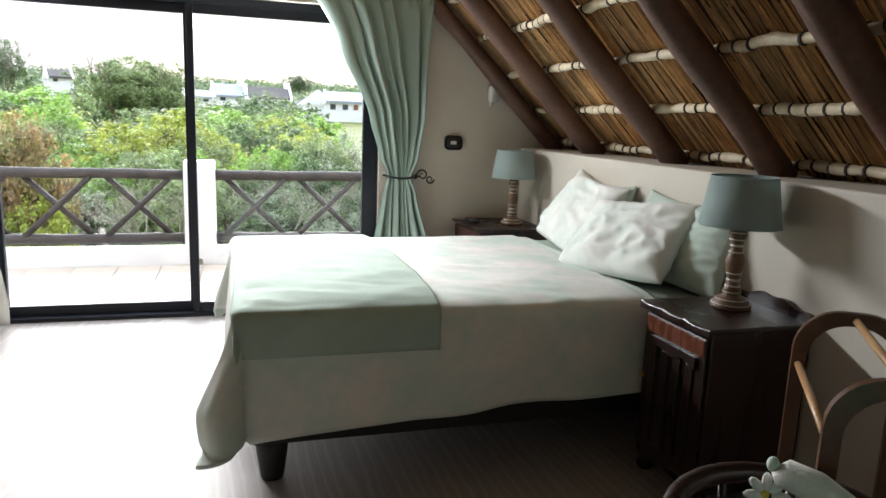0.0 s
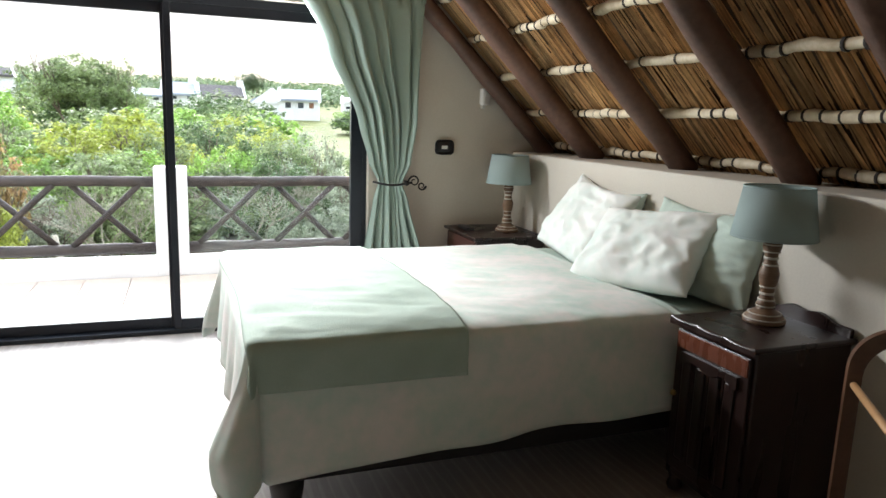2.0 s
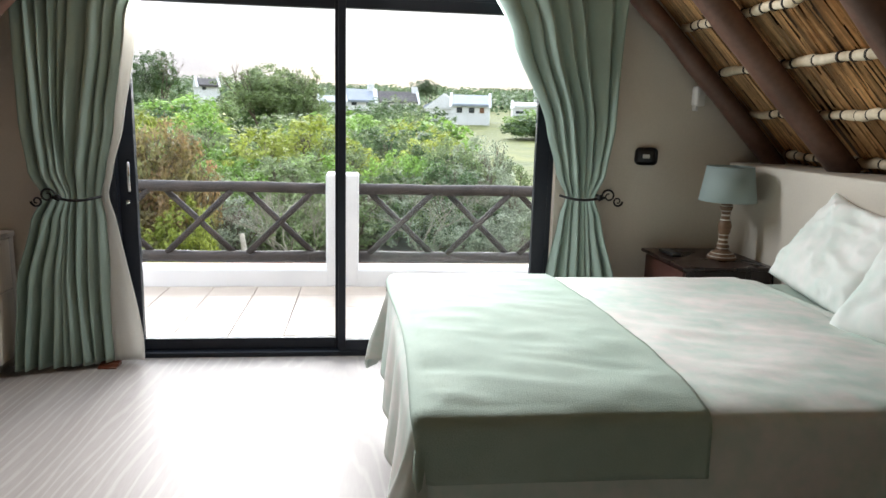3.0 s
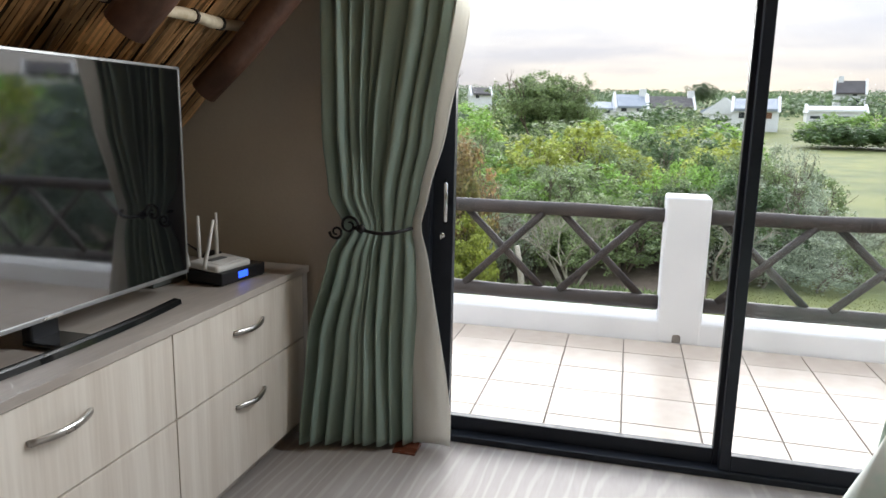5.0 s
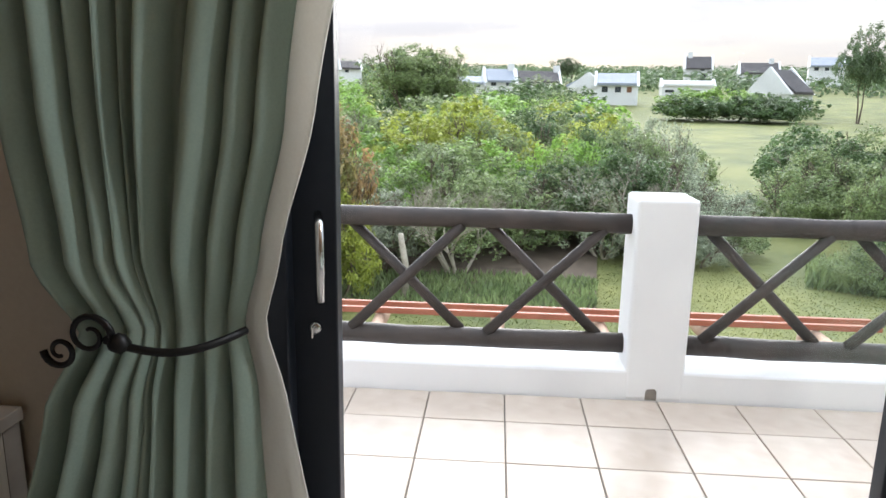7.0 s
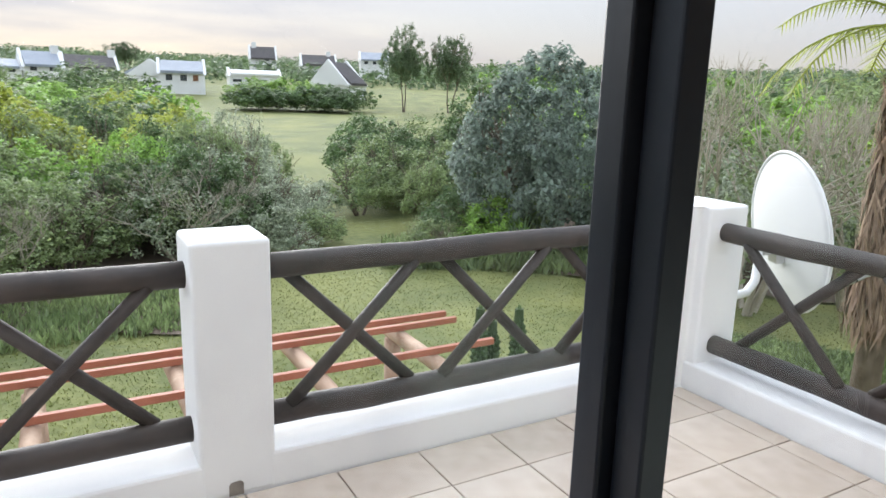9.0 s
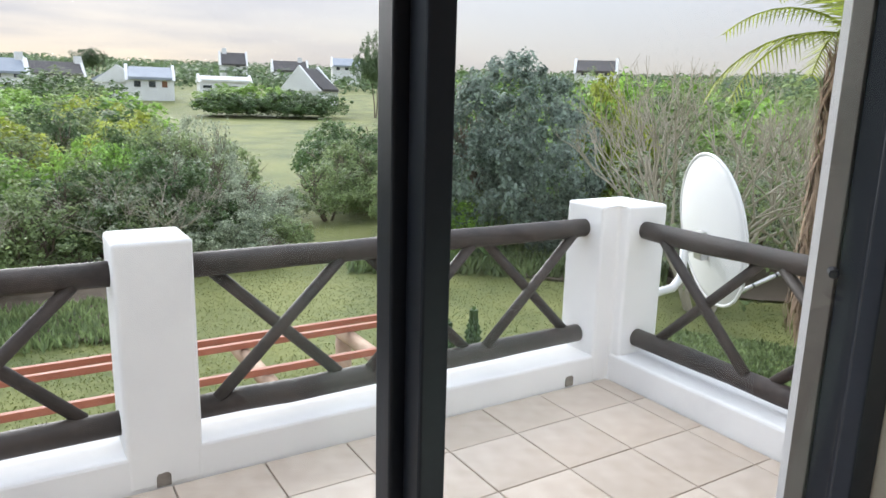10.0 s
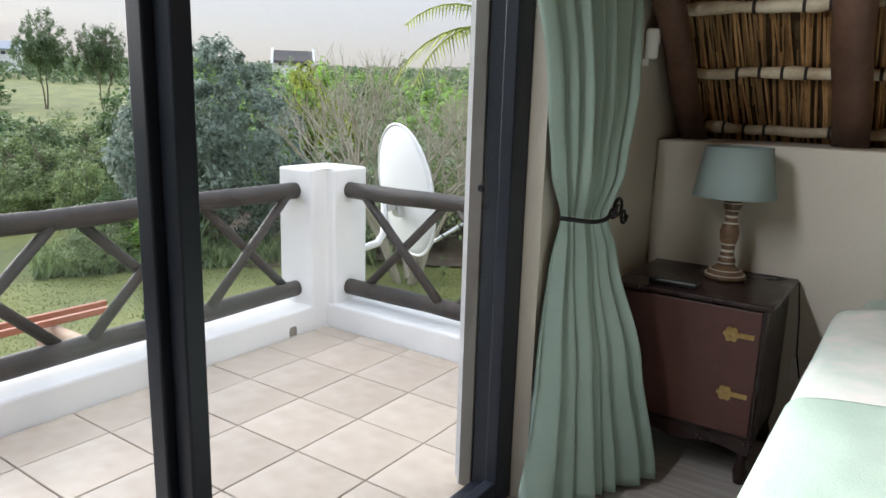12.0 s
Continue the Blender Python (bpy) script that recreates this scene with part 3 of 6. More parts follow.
def holdback(x_door, x_wall, z, y_front, side, label):
    """A black iron arm round the gathered curtain with a scroll at its end."""
    h = thing("curtain_holdback", label, "holdback", 0, 0, 0, 0, "iron holdbacks")
    bm = bm_new()
    n = 14
    pts = []
    for k in range(n + 1):
        f = k / n
        pts.append((x_door + (x_wall - x_door) * f, y_front + 0.095 * (1 - f) ** 4 - 0.012, z - 0.014 * math.sin(math.pi * f)))
    tube(bm, pts, 0.0075, 8)
    part("arm", bm, M["iron"], h, "", True)
    for dz, r, s2 in ((0.012, 0.040, 1), (-0.018, 0.030, -1)):
        bm, pts = bm_new(), []
        for k in range(26):
            a = k / 25 * 2.6 * math.pi
            rr = r * (1 - 0.72 * k / 25)
            pts.append((x_wall - side * (0.042 + (0.055 if s2 < 0 else 0)) + rr * math.cos(a) * side * s2, y_front - 0.012, z + dz + rr * math.sin(a) * s2))
        tube(bm, pts, [0.0065 - 0.003 * k / 25 for k in range(26)], 6)
        part("scroll", bm, M["iron"], h, "", True)
    bm = lathe(bm_new(), [(0.0, -0.02), (0.018, -0.008), (0.02, 0.0), (0.012, 0.014), (0, 0.02)], 10, x_wall + side * 0.01, y_front - 0.012, z)
    part("boss", bm, M["iron"], h, "", True)
    part("wall_bracket", tube(bm_new(), [(x_wall - side * 0.02, y_front, z), (x_wall - side * 0.02, WALL_IN, z)], 0.008, 8), M["iron"], h)


curtain([(2.24, -1.60, -0.91, 0.04, 0.105), (1.9, -1.585, -1.05, 0.046, 0.105), (1.35, -1.565, -1.15, 0.05, 0.11), (1.1, -1.53, -1.205, 0.044, 0.11), (0.97, -1.47, -1.235, 0.018, 0.095), (0.84, -1.53, -1.215, 0.042, 0.11), (0.5, -1.62, -1.205, 0.05, 0.12), (0.025, -1.665, -1.18, 0.06, 0.14)],
        9, 0.97, 1, 3, "full-length sage green curtain tied back beside the dresser", True)
curtain([(2.24, 1.68, 0.86, 0.035, 0.105), (1.9, 1.66, 1.03, 0.042, 0.105), (1.4, 1.64, 1.25, 0.05, 0.11), (1.14, 1.60, 1.325, 0.04, 0.10), (1.0, 1.545, 1.39, 0.018, 0.085), (0.88, 1.585, 1.36, 0.035, 0.10), (0.5, 1.66, 1.30, 0.065, 0.16), (0.025, 1.73, 1.245, 0.085, 0.21)],
        7, 1.0, -1, 8, "full-length sage green curtain tied back beside the bed", False)
holdback(-1.205, -1.40, 0.965, 4.215, 1, "black wrought-iron scroll holding the sage curtain by the dresser")
holdback(1.352, 1.57, 1.005, 4.235, -1, "black wrought-iron scroll holding the sage curtain by the bed")
for cx in (-1.215, 1.30):
    tagged(part("door_wedge", prism(bm_new(), [(4.24, 0), (4.34, 0), (4.34, 0.028), (4.24, 0.006)], "x", cx - 0.05, cx + 0.05), M["redwood"]), "small red-brown wooden wedge on the floor under the curtain", "wedge")


# ---- wall fittings ----
def wall_fittings():
    t = thing("wall_control", "dark grey oval switch plate with a pale button", "switch", 1.872, WALL_IN, 1.243)
    part("plate", box(bm_new(), -0.066, 0.066, -0.016, 0, -0.052, 0.052, 0.03, 4), M["plastic"], t, "", True)
    part("button", box(bm_new(), -0.022, 0.022, -0.020, -0.014, -0.012, 0.012, 0.003), M["white_plastic"], t, "pale push button")
    s = thing("motion_sensor", "white plastic motion sensor on the gable wall", "sensor", 2.15, WALL_IN, 1.60, 20)
    part("case", box(bm_new(), -0.036, 0.036, -0.052, 0, -0.058, 0.058, 0.014, 3), M["white_plastic"], s, "", True)
    part("lens", box(bm_new(), -0.024, 0.024, -0.056, -0.05, 0.0, 0.036, 0.003), M["lining"], s, "milky lens")
    part("bracket", box(bm_new(), -0.012, 0.012, -0.02, 0.02, -0.085, -0.055, 0.004), M["white_plastic"], s)
    o = thing("power_socket", "white power socket with a plug low on the wall", "socket", KNEE_R, 3.66, 0.32)
    part("plate", box(bm_new(), -0.012, 0, -0.07, 0.07, -0.05, 0.05, 0.004), M["white_plastic"], o)
    part("plug", box(bm_new(), -0.055, -0.012, -0.02, 0.02, -0.03, 0.015, 0.008), M["white_plastic"], o)


wall_fittings()


# ---- bed ----
BX0, BX1, BY0, BY1, BTOP = 0.375, 2.38, 1.99, 3.53, 0.695


def bed():
    b = thing("bed", "dark low bed base with tapered legs under pale bedding", "bed", 0, 0, 0)
    part("base", box(bm_new(), BX0 + 0.02, BX1, BY0 + 0.02, BY1 - 0.02, 0.165, 0.40, 0.02, 3), M["bedwood"], b, "black upholstered base")
    part("mattress", box(bm_new(), BX0 + 0.02, BX1, BY0 + 0.02, BY1 - 0.02, 0.402, BTOP - 0.015, 0.05, 4), M["sheet"], b, "mattress in a pale green sheet", True)
    for x in (BX0 + 0.10, 2.2):
        for y in (BY0 + 0.10, BY1 - 0.10):
            part("leg", lathe(bm_new(), [(0, 0), (0.042, 0), (0.046, 0.01), (0.062, 0.12), (0.064, 0.165), (0, 0.165)], 20, x, y), M["bedwood"], b, "", True)


bed()


def drape(x, y, hx, hy, top, off=0.0, seed=0.0, flare=0.06, low=0.12):
    """A point of cloth over the bed: x, y are on the flat cloth; past the bed's edge it hangs."""
    dx = max(BX0 - x, 0.0)
    dn, df = max(BY0 - y, 0.0), max(y - BY1, 0.0)
    dy = max(dn, df)
    px, py = max(x, BX0), min(max(y, BY0), BY1)
    drop = min(math.hypot(dx, dy), 0.50) if dx and dy else max(dx, dy)
    r = 0.05
    def bend(d):
        """How far out and down cloth goes that runs d past a rounded edge."""
        if d < r * math.pi / 2:
            a = d / r
            return r * math.sin(a), r * (1 - math.cos(a))
        d2 = d - r * math.pi / 2
        return r + (flare + (0.16 if df else 0.0)) * d2, r + d2
    out, down = bend(drop)
    fx = dx / drop if drop else 0
    fy = dy / drop if drop else 0
    fold = 0.0
    if drop > 0.06:
        k = min((drop - 0.06) / 0.3, 1.0)
        if dx and not dy:
            fold = 0.016 * k * math.sin(y * 17 + seed) + 0.012 * k * noise.noise((y * 6, drop * 3, seed))
        elif dy and not dx:
            fold = 0.012 * k * math.sin(x * 9 + seed * 2 + 2 * drop) + 0.03 * k * noise.noise((x * 4, drop * 3, seed))
        else:
            th = math.atan2(dy, dx)
            fold = k * ((0.15 if dn else 0.05) * math.sin(2 * th) * math.sin(min(drop / 0.5, 1) * 2.2) + (0.02 if dn else 0.006) * math.sin(7 * th))
    px -= fx * (out + fold)
    py += (fy * (out + fold)) * (1 if df else -1)
    z = top - down
    if z < low:
        z = low + 0.02 * noise.noise((x * 4, y * 4, 2))
    if not drop:
        z += 0.008 * noise.noise((x * 3.1, y * 3.1, seed)) + 0.005 * (0.3 - abs(noise.noise((x * 4.5 + y * 2, y * 5, seed + 5)))) + 0.004 * noise.noise((x * 9, y * 11, seed + 3)) + 0.003 * noise.noise((x * 7 + y * 16, y * 5, seed + 7))
        e = min(px - BX0, py - BY0, BY1 - py)
        z -= 0.02 * math.exp(-max(e, 0) / 0.08)
    else:
        z -= 0.02
    return Vector((px, py, z + off))


def duvet():
    d = thing("duvet", "white and pale green printed duvet hanging over the bed's sides", "duvet", 0, 0, 0)
    x0, x1, y0, y1 = BX0 - 0.43, 2.08, BY0 - 0.42, BY1 + 0.42
    def f(u, v):
        near = y0 - 0.10 * (1 - u) ** 1.3
        x, y = x0 + (x1 - x0) * u, near + (y1 - near) * v
        if u > 0.97:
            return drape(x, y, 0, 0, BTOP + 0.012, 0, 1.3)
        return drape(x, y, 0, 0, BTOP + 0.022, 0, 1.3)
    ob = part("cover", grid(bm_new(), 110, 110, f), M["duvet"], d, "", True)
    mod = ob.modifiers.new("thick", "SOLIDIFY")
    mod.thickness, mod.offset = 0.012, -1


duvet()


def throw():
    x0, x1, y0, y1 = BX0 - 0.03, 1.11, BY0 - 0.20, BY1 + 0.30
    def f(u, v):
        x, y = x0 + (x1 - x0) * u, y0 + (y1 - y0) * v
        x += 0.02 * math.sin(y * 3) - 0.03 * v
        p = drape(x, y, 0, 0, BTOP + 0.040, 0, 1.3, 0.05)
        if y < BY0:
            p.y -= 0.014
        if x < BX0:
            p.x -= 0.012
        return p
    ob = tagged(part("throw_blanket", grid(bm_new(), 70, 110, f), M["throw"], None, "", True), "soft sage green throw folded over the foot of the bed", "blanket")
    mod = ob.modifiers.new("thick", "SOLIDIFY")
    mod.thickness, mod.offset = 0.016, -1


throw()


def pillow(label, x, y, z, w, h, t, lean, twist, mat, seed, roll=0):
    bm = bm_new()
    n = 44
    def f(s):
        def g(u, v):
            a, b = u * 2 - 1, v * 2 - 1
            k = max((1 - a ** 4) * (1 - b ** 4), 0) ** 0.55
            pin = 1 + 0.05 * (a * a * b * b) - 0.05 * (1 - a * a) * (b ** 8) - 0.05 * (1 - b * b) * (a ** 8)
            wr = noise.noise((a * 1.6 + seed, b * 1.6, s)) * 0.022 + (0.25 - abs(noise.noise((a * 2.4 + b * 2.0 + seed, b * 2.2 - a * 1.2, seed)))) * 0.030 + (0.2 - abs(noise.noise((a * 5 - b * 3 + seed, b * 4 + a * 2, s + seed)))) * 0.008 + noise.noise((a * 9 + seed, b * 10, s)) * 0.002
            return Vector((s * (t / 2 * k + wr * min(k * 1.5, 1)), a * w / 2 * pin, (b + 1) * h / 2 * pin))
        return g
    grid(bm, n, n, f(-1))
    grid(bm, n, n, f(1))
    bmesh.ops.remove_doubles(bm, verts=bm.verts, dist=0.004)
    ob = tagged(part("pillow", bm, mat, None, "", True), label, "pillow", "pillows on the bed")
    ob.matrix_basis = pose(x, y, z, roll, lean, twist)


pillow("pale sage green pillow leaning against the wall behind another", 2.27, 2.22, 0.70, 0.68, 0.40, 0.14, 18, 2, M["sheet"], 3)
pillow("pale sage green pillow leaning against the wall behind another", 2.27, 3.06, 0.70, 0.66, 0.40, 0.14, 18, -2, M["sheet"], 9)
pillow("plump white pillow with a pale green print, propped up and creased", 2.02, 2.36, 0.715, 0.68, 0.43, 0.16, 42, 10, M["pillowcase"], 14, -6)
pillow("plump white pillow with a pale green print, propped on the bed", 2.12, 3.10, 0.715, 0.66, 0.46, 0.15, 33, -2, M["pillowcase"], 21, 6)


# ---- nightstands ----
def wavy_front(bm, y0, y1, x, z, deep, high):
    """A moulded strip with a wavy lower line."""
    n = 24
    pts = [(y0, z + high)] + [(y0 + (y1 - y0) * k / n, z - 0.010 * math.cos(k / n * math.tau * 2) - 0.006) for k in range(n + 1)] + [(y1, z + high)]
    prism(bm, pts, "x", x - deep, x)


def nightstand_near():
    n = thing("nightstand", "dark mahogany nightstand with a carved door and wavy front edge", "nightstand", 0, 0, 0, 0, "nightstands")
    x0, x1, y0, y1, zt = 1.96, 2.388, 1.462, 1.868, 0.72
    part("body", box(bm_new(), x0, x1, y0, y1, 0.07, zt - 0.02, 0.006), M["mahogany"], n)
    part("top", box(bm_new(), x0 - 0.03, x1 + 0.01, y0 - 0.015, y1 + 0.015, zt - 0.02, zt, 0.006, 3), M["mahogany"], n, "polished dark top")
    bm = bm_new()
    m = 40
    rows = []
    for k in range(m + 1):
        f = k / m
        y = y0 - 0.015 + (y1 - y0 + 0.03) * f
        d = 0.008 * abs(math.sin(f * math.pi * 3)) + 0.002
        rows.append([bm.verts.new((x0 - 0.03 - d * c, y, zt - 0.002 - dz)) for c, dz in ((0, -0.002), (0.7, 0.001), (1, 0.008), (0.6, 0.014), (1.2, 0.020), (0.4, 0.028), (0, 0.03))])
    for a, b in zip(rows, rows[1:]):
        for k in range(6):
            bm.faces.new((a[k], a[k + 1], b[k + 1], b[k]))
    part("edge_moulding", bm, M["mahogany"], n, "glossy carved edge", True)
    door = part("door", box(bm_new(), x0 - 0.014, x0, y0 + 0.015, y1 - 0.015, 0.11, zt - 0.045, 0.004), M["mahogany"], n)
    part("upper_rail", box(bm_new(), x0 - 0.018, x0 - 0.013, y0 + 0.02, y1 - 0.02, zt - 0.115, zt - 0.05, 0.002), M["redwood"], door, "red-brown rail")
    bm = bm_new()
    wavy_front(bm, y0 + 0.055, y1 - 0.06, x0 - 0.0145, zt - 0.155, 0.012, 0.030)
    part("carved_arch", bm, M["mahogany"], door, "glossy wavy moulding")
    for k in range(4):
        ya = y0 + 0.07 + k * 0.075
        part("panel_strip", box(bm_new(), x0 - 0.020, x0 - 0.013, ya, ya + 0.052, 0.16, zt - 0.16, 0.008, 2), M["mahogany"], door)
    part("knob", lathe(bm_new(), [(0, -0.012), (0.010, -0.008), (0.012, 0), (0.010, 0.008), (0, 0.012)], 10, x0 - 0.03, y1 - 0.04, 0.42), M["brass"], door, "small brass knob", True)
    for x in (x0 + 0.03, x1 - 0.03):
        for y in (y0 + 0.03, y1 - 0.03):
            part("foot", lathe(bm_new(), [(0, 0), (0.028, 0), (0.034, 0.02), (0.024, 0.045), (0.03, 0.07), (0, 0.07)], 12, x, y), M["mahogany"], n, "", True)
    bm = bm_new()
    k = 20
    prism(bm, [(y0, zt)] + [(y0 + (y1 - y0) * i / k, zt + 0.025 + 0.03 * math.sin(math.pi * i / k) + 0.006 * math.cos(i / k * math.tau * 3)) for i in range(k + 1)] + [(y1, zt)], "x", x1 - 0.018, x1)
    part("gallery", bm, M["mahogany"], n, "carved upstand at the back")


def nightstand_far():
    n = thing("nightstand", "dark red-brown nightstand with brass flower hinges by the window wall", "nightstand", 0, 0, 0, 0, "nightstands")
    x0, x1, y0, y1, zt = 1.90, 2.38, 3.765, 4.29, 0.70
    part("body", box(bm_new(), x0, x1, y0, y1, 0.16, zt - 0.02, 0.005), M["mahogany"], n)
    part("top", box(bm_new(), x0 - 0.03, x1 + 0.01, y0 - 0.025, y1 + 0.025, zt - 0.02, zt, 0.006, 3), M["mahogany"], n, "dark top")
    door = part("door", box(bm_new(), x0 - 0.014, x0 - 0.0005, y0 + 0.012, y1 - 0.012, 0.20, zt - 0.03, 0.004), M["redmat"], n, "plain red-brown door")
    for z in (0.575, 0.352):
        bm = bm_new()
        for k in range(6):
            a = k / 6 * math.tau
            lathe(bm, [(0, 0.004), (0.011, 0.004), (0.013, 0), (0, 0)], 8, 0.018 * math.cos(a), 0.018 * math.sin(a), 0)
        lathe(bm, [(0, 0.007), (0.010, 0.005), (0.012, 0), (0, 0)], 8)
        box(bm, 0.02, 0.075, -0.009, 0.009, 0, 0.003)
        bmesh.ops.transform(bm, matrix=Matrix(((0, 0, -1, x0 - 0.0145), (-1, 0, 0, y0 + 0.105), (0, 1, 0, z), (0, 0, 0, 1))), verts=bm.verts)
        part("hinge", bm, M["brass"], door, "brass flower-shaped strap hinge")
    bm = bm_new()
    wavy_front(bm, y0, y1, x0 + 0.001, 0.145, 0.014, 0.04)
    part("apron", bm, M["mahogany"], n, "wavy apron")
    for x in (x0 + 0.03, x1 - 0.03):
        for y in (y0 + 0.03, y1 - 0.03):
            part("leg", lathe(bm_new(), [(0, 0), (0.02, 0), (0.026, 0.05), (0.018, 0.09), (0.03, 0.16), (0, 0.16)], 12, x, y), M["mahogany"], n, "", True)
    tagged(part("remote_control", box(bm_new(), 1.93, 1.985, 4.02, 4.20, zt + 0.0005, zt + 0.022, 0.007), M["plastic"]), "black remote control on the dark nightstand", "remote")


M["redmat"] = material("dull_red_wood", (0.055, 0.020, 0.015), (0.085, 0.032, 0.025), 5, 0.45, bump=0.05)
nightstand_near()
nightstand_far()


def lamp(x, y, z, label):
    l = thing("table_lamp", label, "lamp", x, y, z, 0, "bedside lamps")
    prof = [(0, 0), (0.076, 0), (0.078, 0.012), (0.070, 0.020), (0.066, 0.030), (0.048, 0.042), (0.034, 0.052), (0.030, 0.06), (0.036, 0.070), (0.030, 0.082), (0.024, 0.10), (0.026, 0.135), (0.034, 0.16), (0.037, 0.19), (0.029, 0.215), (0.022, 0.235), (0.024, 0.262), (0.034, 0.29), (0.032, 0.305), (0.018, 0.32), (0, 0.32)]
    part("stem", lathe(bm_new(), prof, 28), M["lampwood"], l, "turned brown wooden stem", True)
    for zc, r, h in ((0.018, 0.0745, 0.004), (0.036, 0.060, 0.004), (0.064, 0.034, 0.006), (0.088, 0.0295, 0.007), (0.112, 0.0262, 0.010), (0.138, 0.0288, 0.006), (0.222, 0.0278, 0.007), (0.248, 0.0245, 0.009), (0.272, 0.030, 0.005), (0.300, 0.0335, 0.005)):
        part("white_band", lathe(bm_new(), [(r - 0.004, -h / 2), (r + 0.0012, -h / 2), (r + 0.0012, h / 2), (r - 0.004, h / 2)], 24, 0, 0, zc), M["lampwhite"], l, "rubbed white ring", True)
    part("socket", lathe(bm_new(), [(0, 0.32), (0.016, 0.32), (0.016, 0.40), (0, 0.40)], 12), M["brass"], l)
    bm = lathe(bm_new(), [(0.150, 0.325), (0.152, 0.327), (0.123, 0.515), (0.121, 0.515), (0.148, 0.329), (0.150, 0.325)], 48)
    sh = part("shade", bm, M["shade"], l, "pale aqua fabric drum shade", True)
    for r, zz in ((0.1515, 0.3275), (0.1227, 0.514)):
        part("hem", tube(bm_new(), [(r * math.cos(k / 32 * math.tau), r * math.sin(k / 32 * math.tau), zz) for k in range(33)], 0.003, 6, False), M["shade"], sh, "", True)
    bm = bm_new()
    for k in range(3):
        a = k / 3 * math.tau
        tube(bm, [(0.012 * math.cos(a), 0.012 * math.sin(a), 0.40), (0.122 * math.cos(a), 0.122 * math.sin(a), 0.508)], 0.002, 5)
    part("spider", bm, M["steel"], l)


lamp(2.222, 1.712, 0.721, "turned wooden table lamp with a pale aqua shade")
lamp(2.205, 3.985, 0.701, "turned wooden table lamp with a pale aqua shade")
bm = tube(bm_new(), [(2.29, 3.93, 0.706), (2.33, 3.82, 0.708), (2.36, 3.735, 0.69), (2.37, 3.72, 0.55), (2.365, 3.71, 0.40), (2.37, 3.69, 0.30), (2.35, 3.67, 0.305)], 0.0035, 6)
tagged(part("lamp_cable", bm, M["plastic"], None, "", True), "black lamp cable hanging beside the nightstand", "cable")


# ---- valet stand and chair ----
def valet():
    v = thing("valet_stand", "oiled wooden valet stand with two arched ends and pale rods", "valet stand", 2.065, 1.215, 0, -36.9)
    def arch(y, nm):
        bm = bm_new()
        xa, xb, zt, w = 0.0, 0.33, 0.865, 0.042
        out, inn = [], []
        for px, pr, lst in ((0, 0, out), (w, 0, inn)):
            a, b, top = xa + px, xb - px, zt - px
            r = 0.135 - px * 0.5
            lst.append((a, 0.03))
            for k in range(9):
                t = math.pi / 2 * k / 8
                lst.append((a + r - r * math.cos(t), top - r + r * math.sin(t)))
            for k in range(9):
                t = math.pi / 2 * (1 - k / 8)
                lst.append((b - r + r * math.cos(t), top - r + r * math.sin(t)))
            lst.append((b, 0.03))
        rows = []
        for (ox, oz), (ix, iz) in zip(out, inn):
            rows.append([bm.verts.new(p) for p in ((ox, y - 0.013, oz), (ix, y - 0.013, iz), (ix, y + 0.013, iz), (ox, y + 0.013, oz))])
        for a, b in zip(rows, rows[1:]):
            for k in range(4):
                bm.faces.new((a[k], a[(k + 1) % 4], b[(k + 1) % 4], b[k]))
        bm.faces.new(rows[0])
        bm.faces.new(list(reversed(rows[-1])))
        e = part(nm, bm, M["valet"], v, "arched brown wooden end")
        part("foot", box(bm_new(), xa - 0.03, xb + 0.012, y - 0.02, y + 0.02, 0, 0.032, 0.008), M["valet"], e)
    arch(0.0, "end_frame")
    arch(-0.64, "end_frame")
    for x, z in ((0.165, 0.842), (0.021, 0.68), (0.309, 0.68), (0.165, 0.02)):
        part("rod", tube(bm_new(), [(x, -0.635, z), (x, -0.005, z)], 0.0115, 12), M["dowel"], v, "pale round rod", True)


valet()


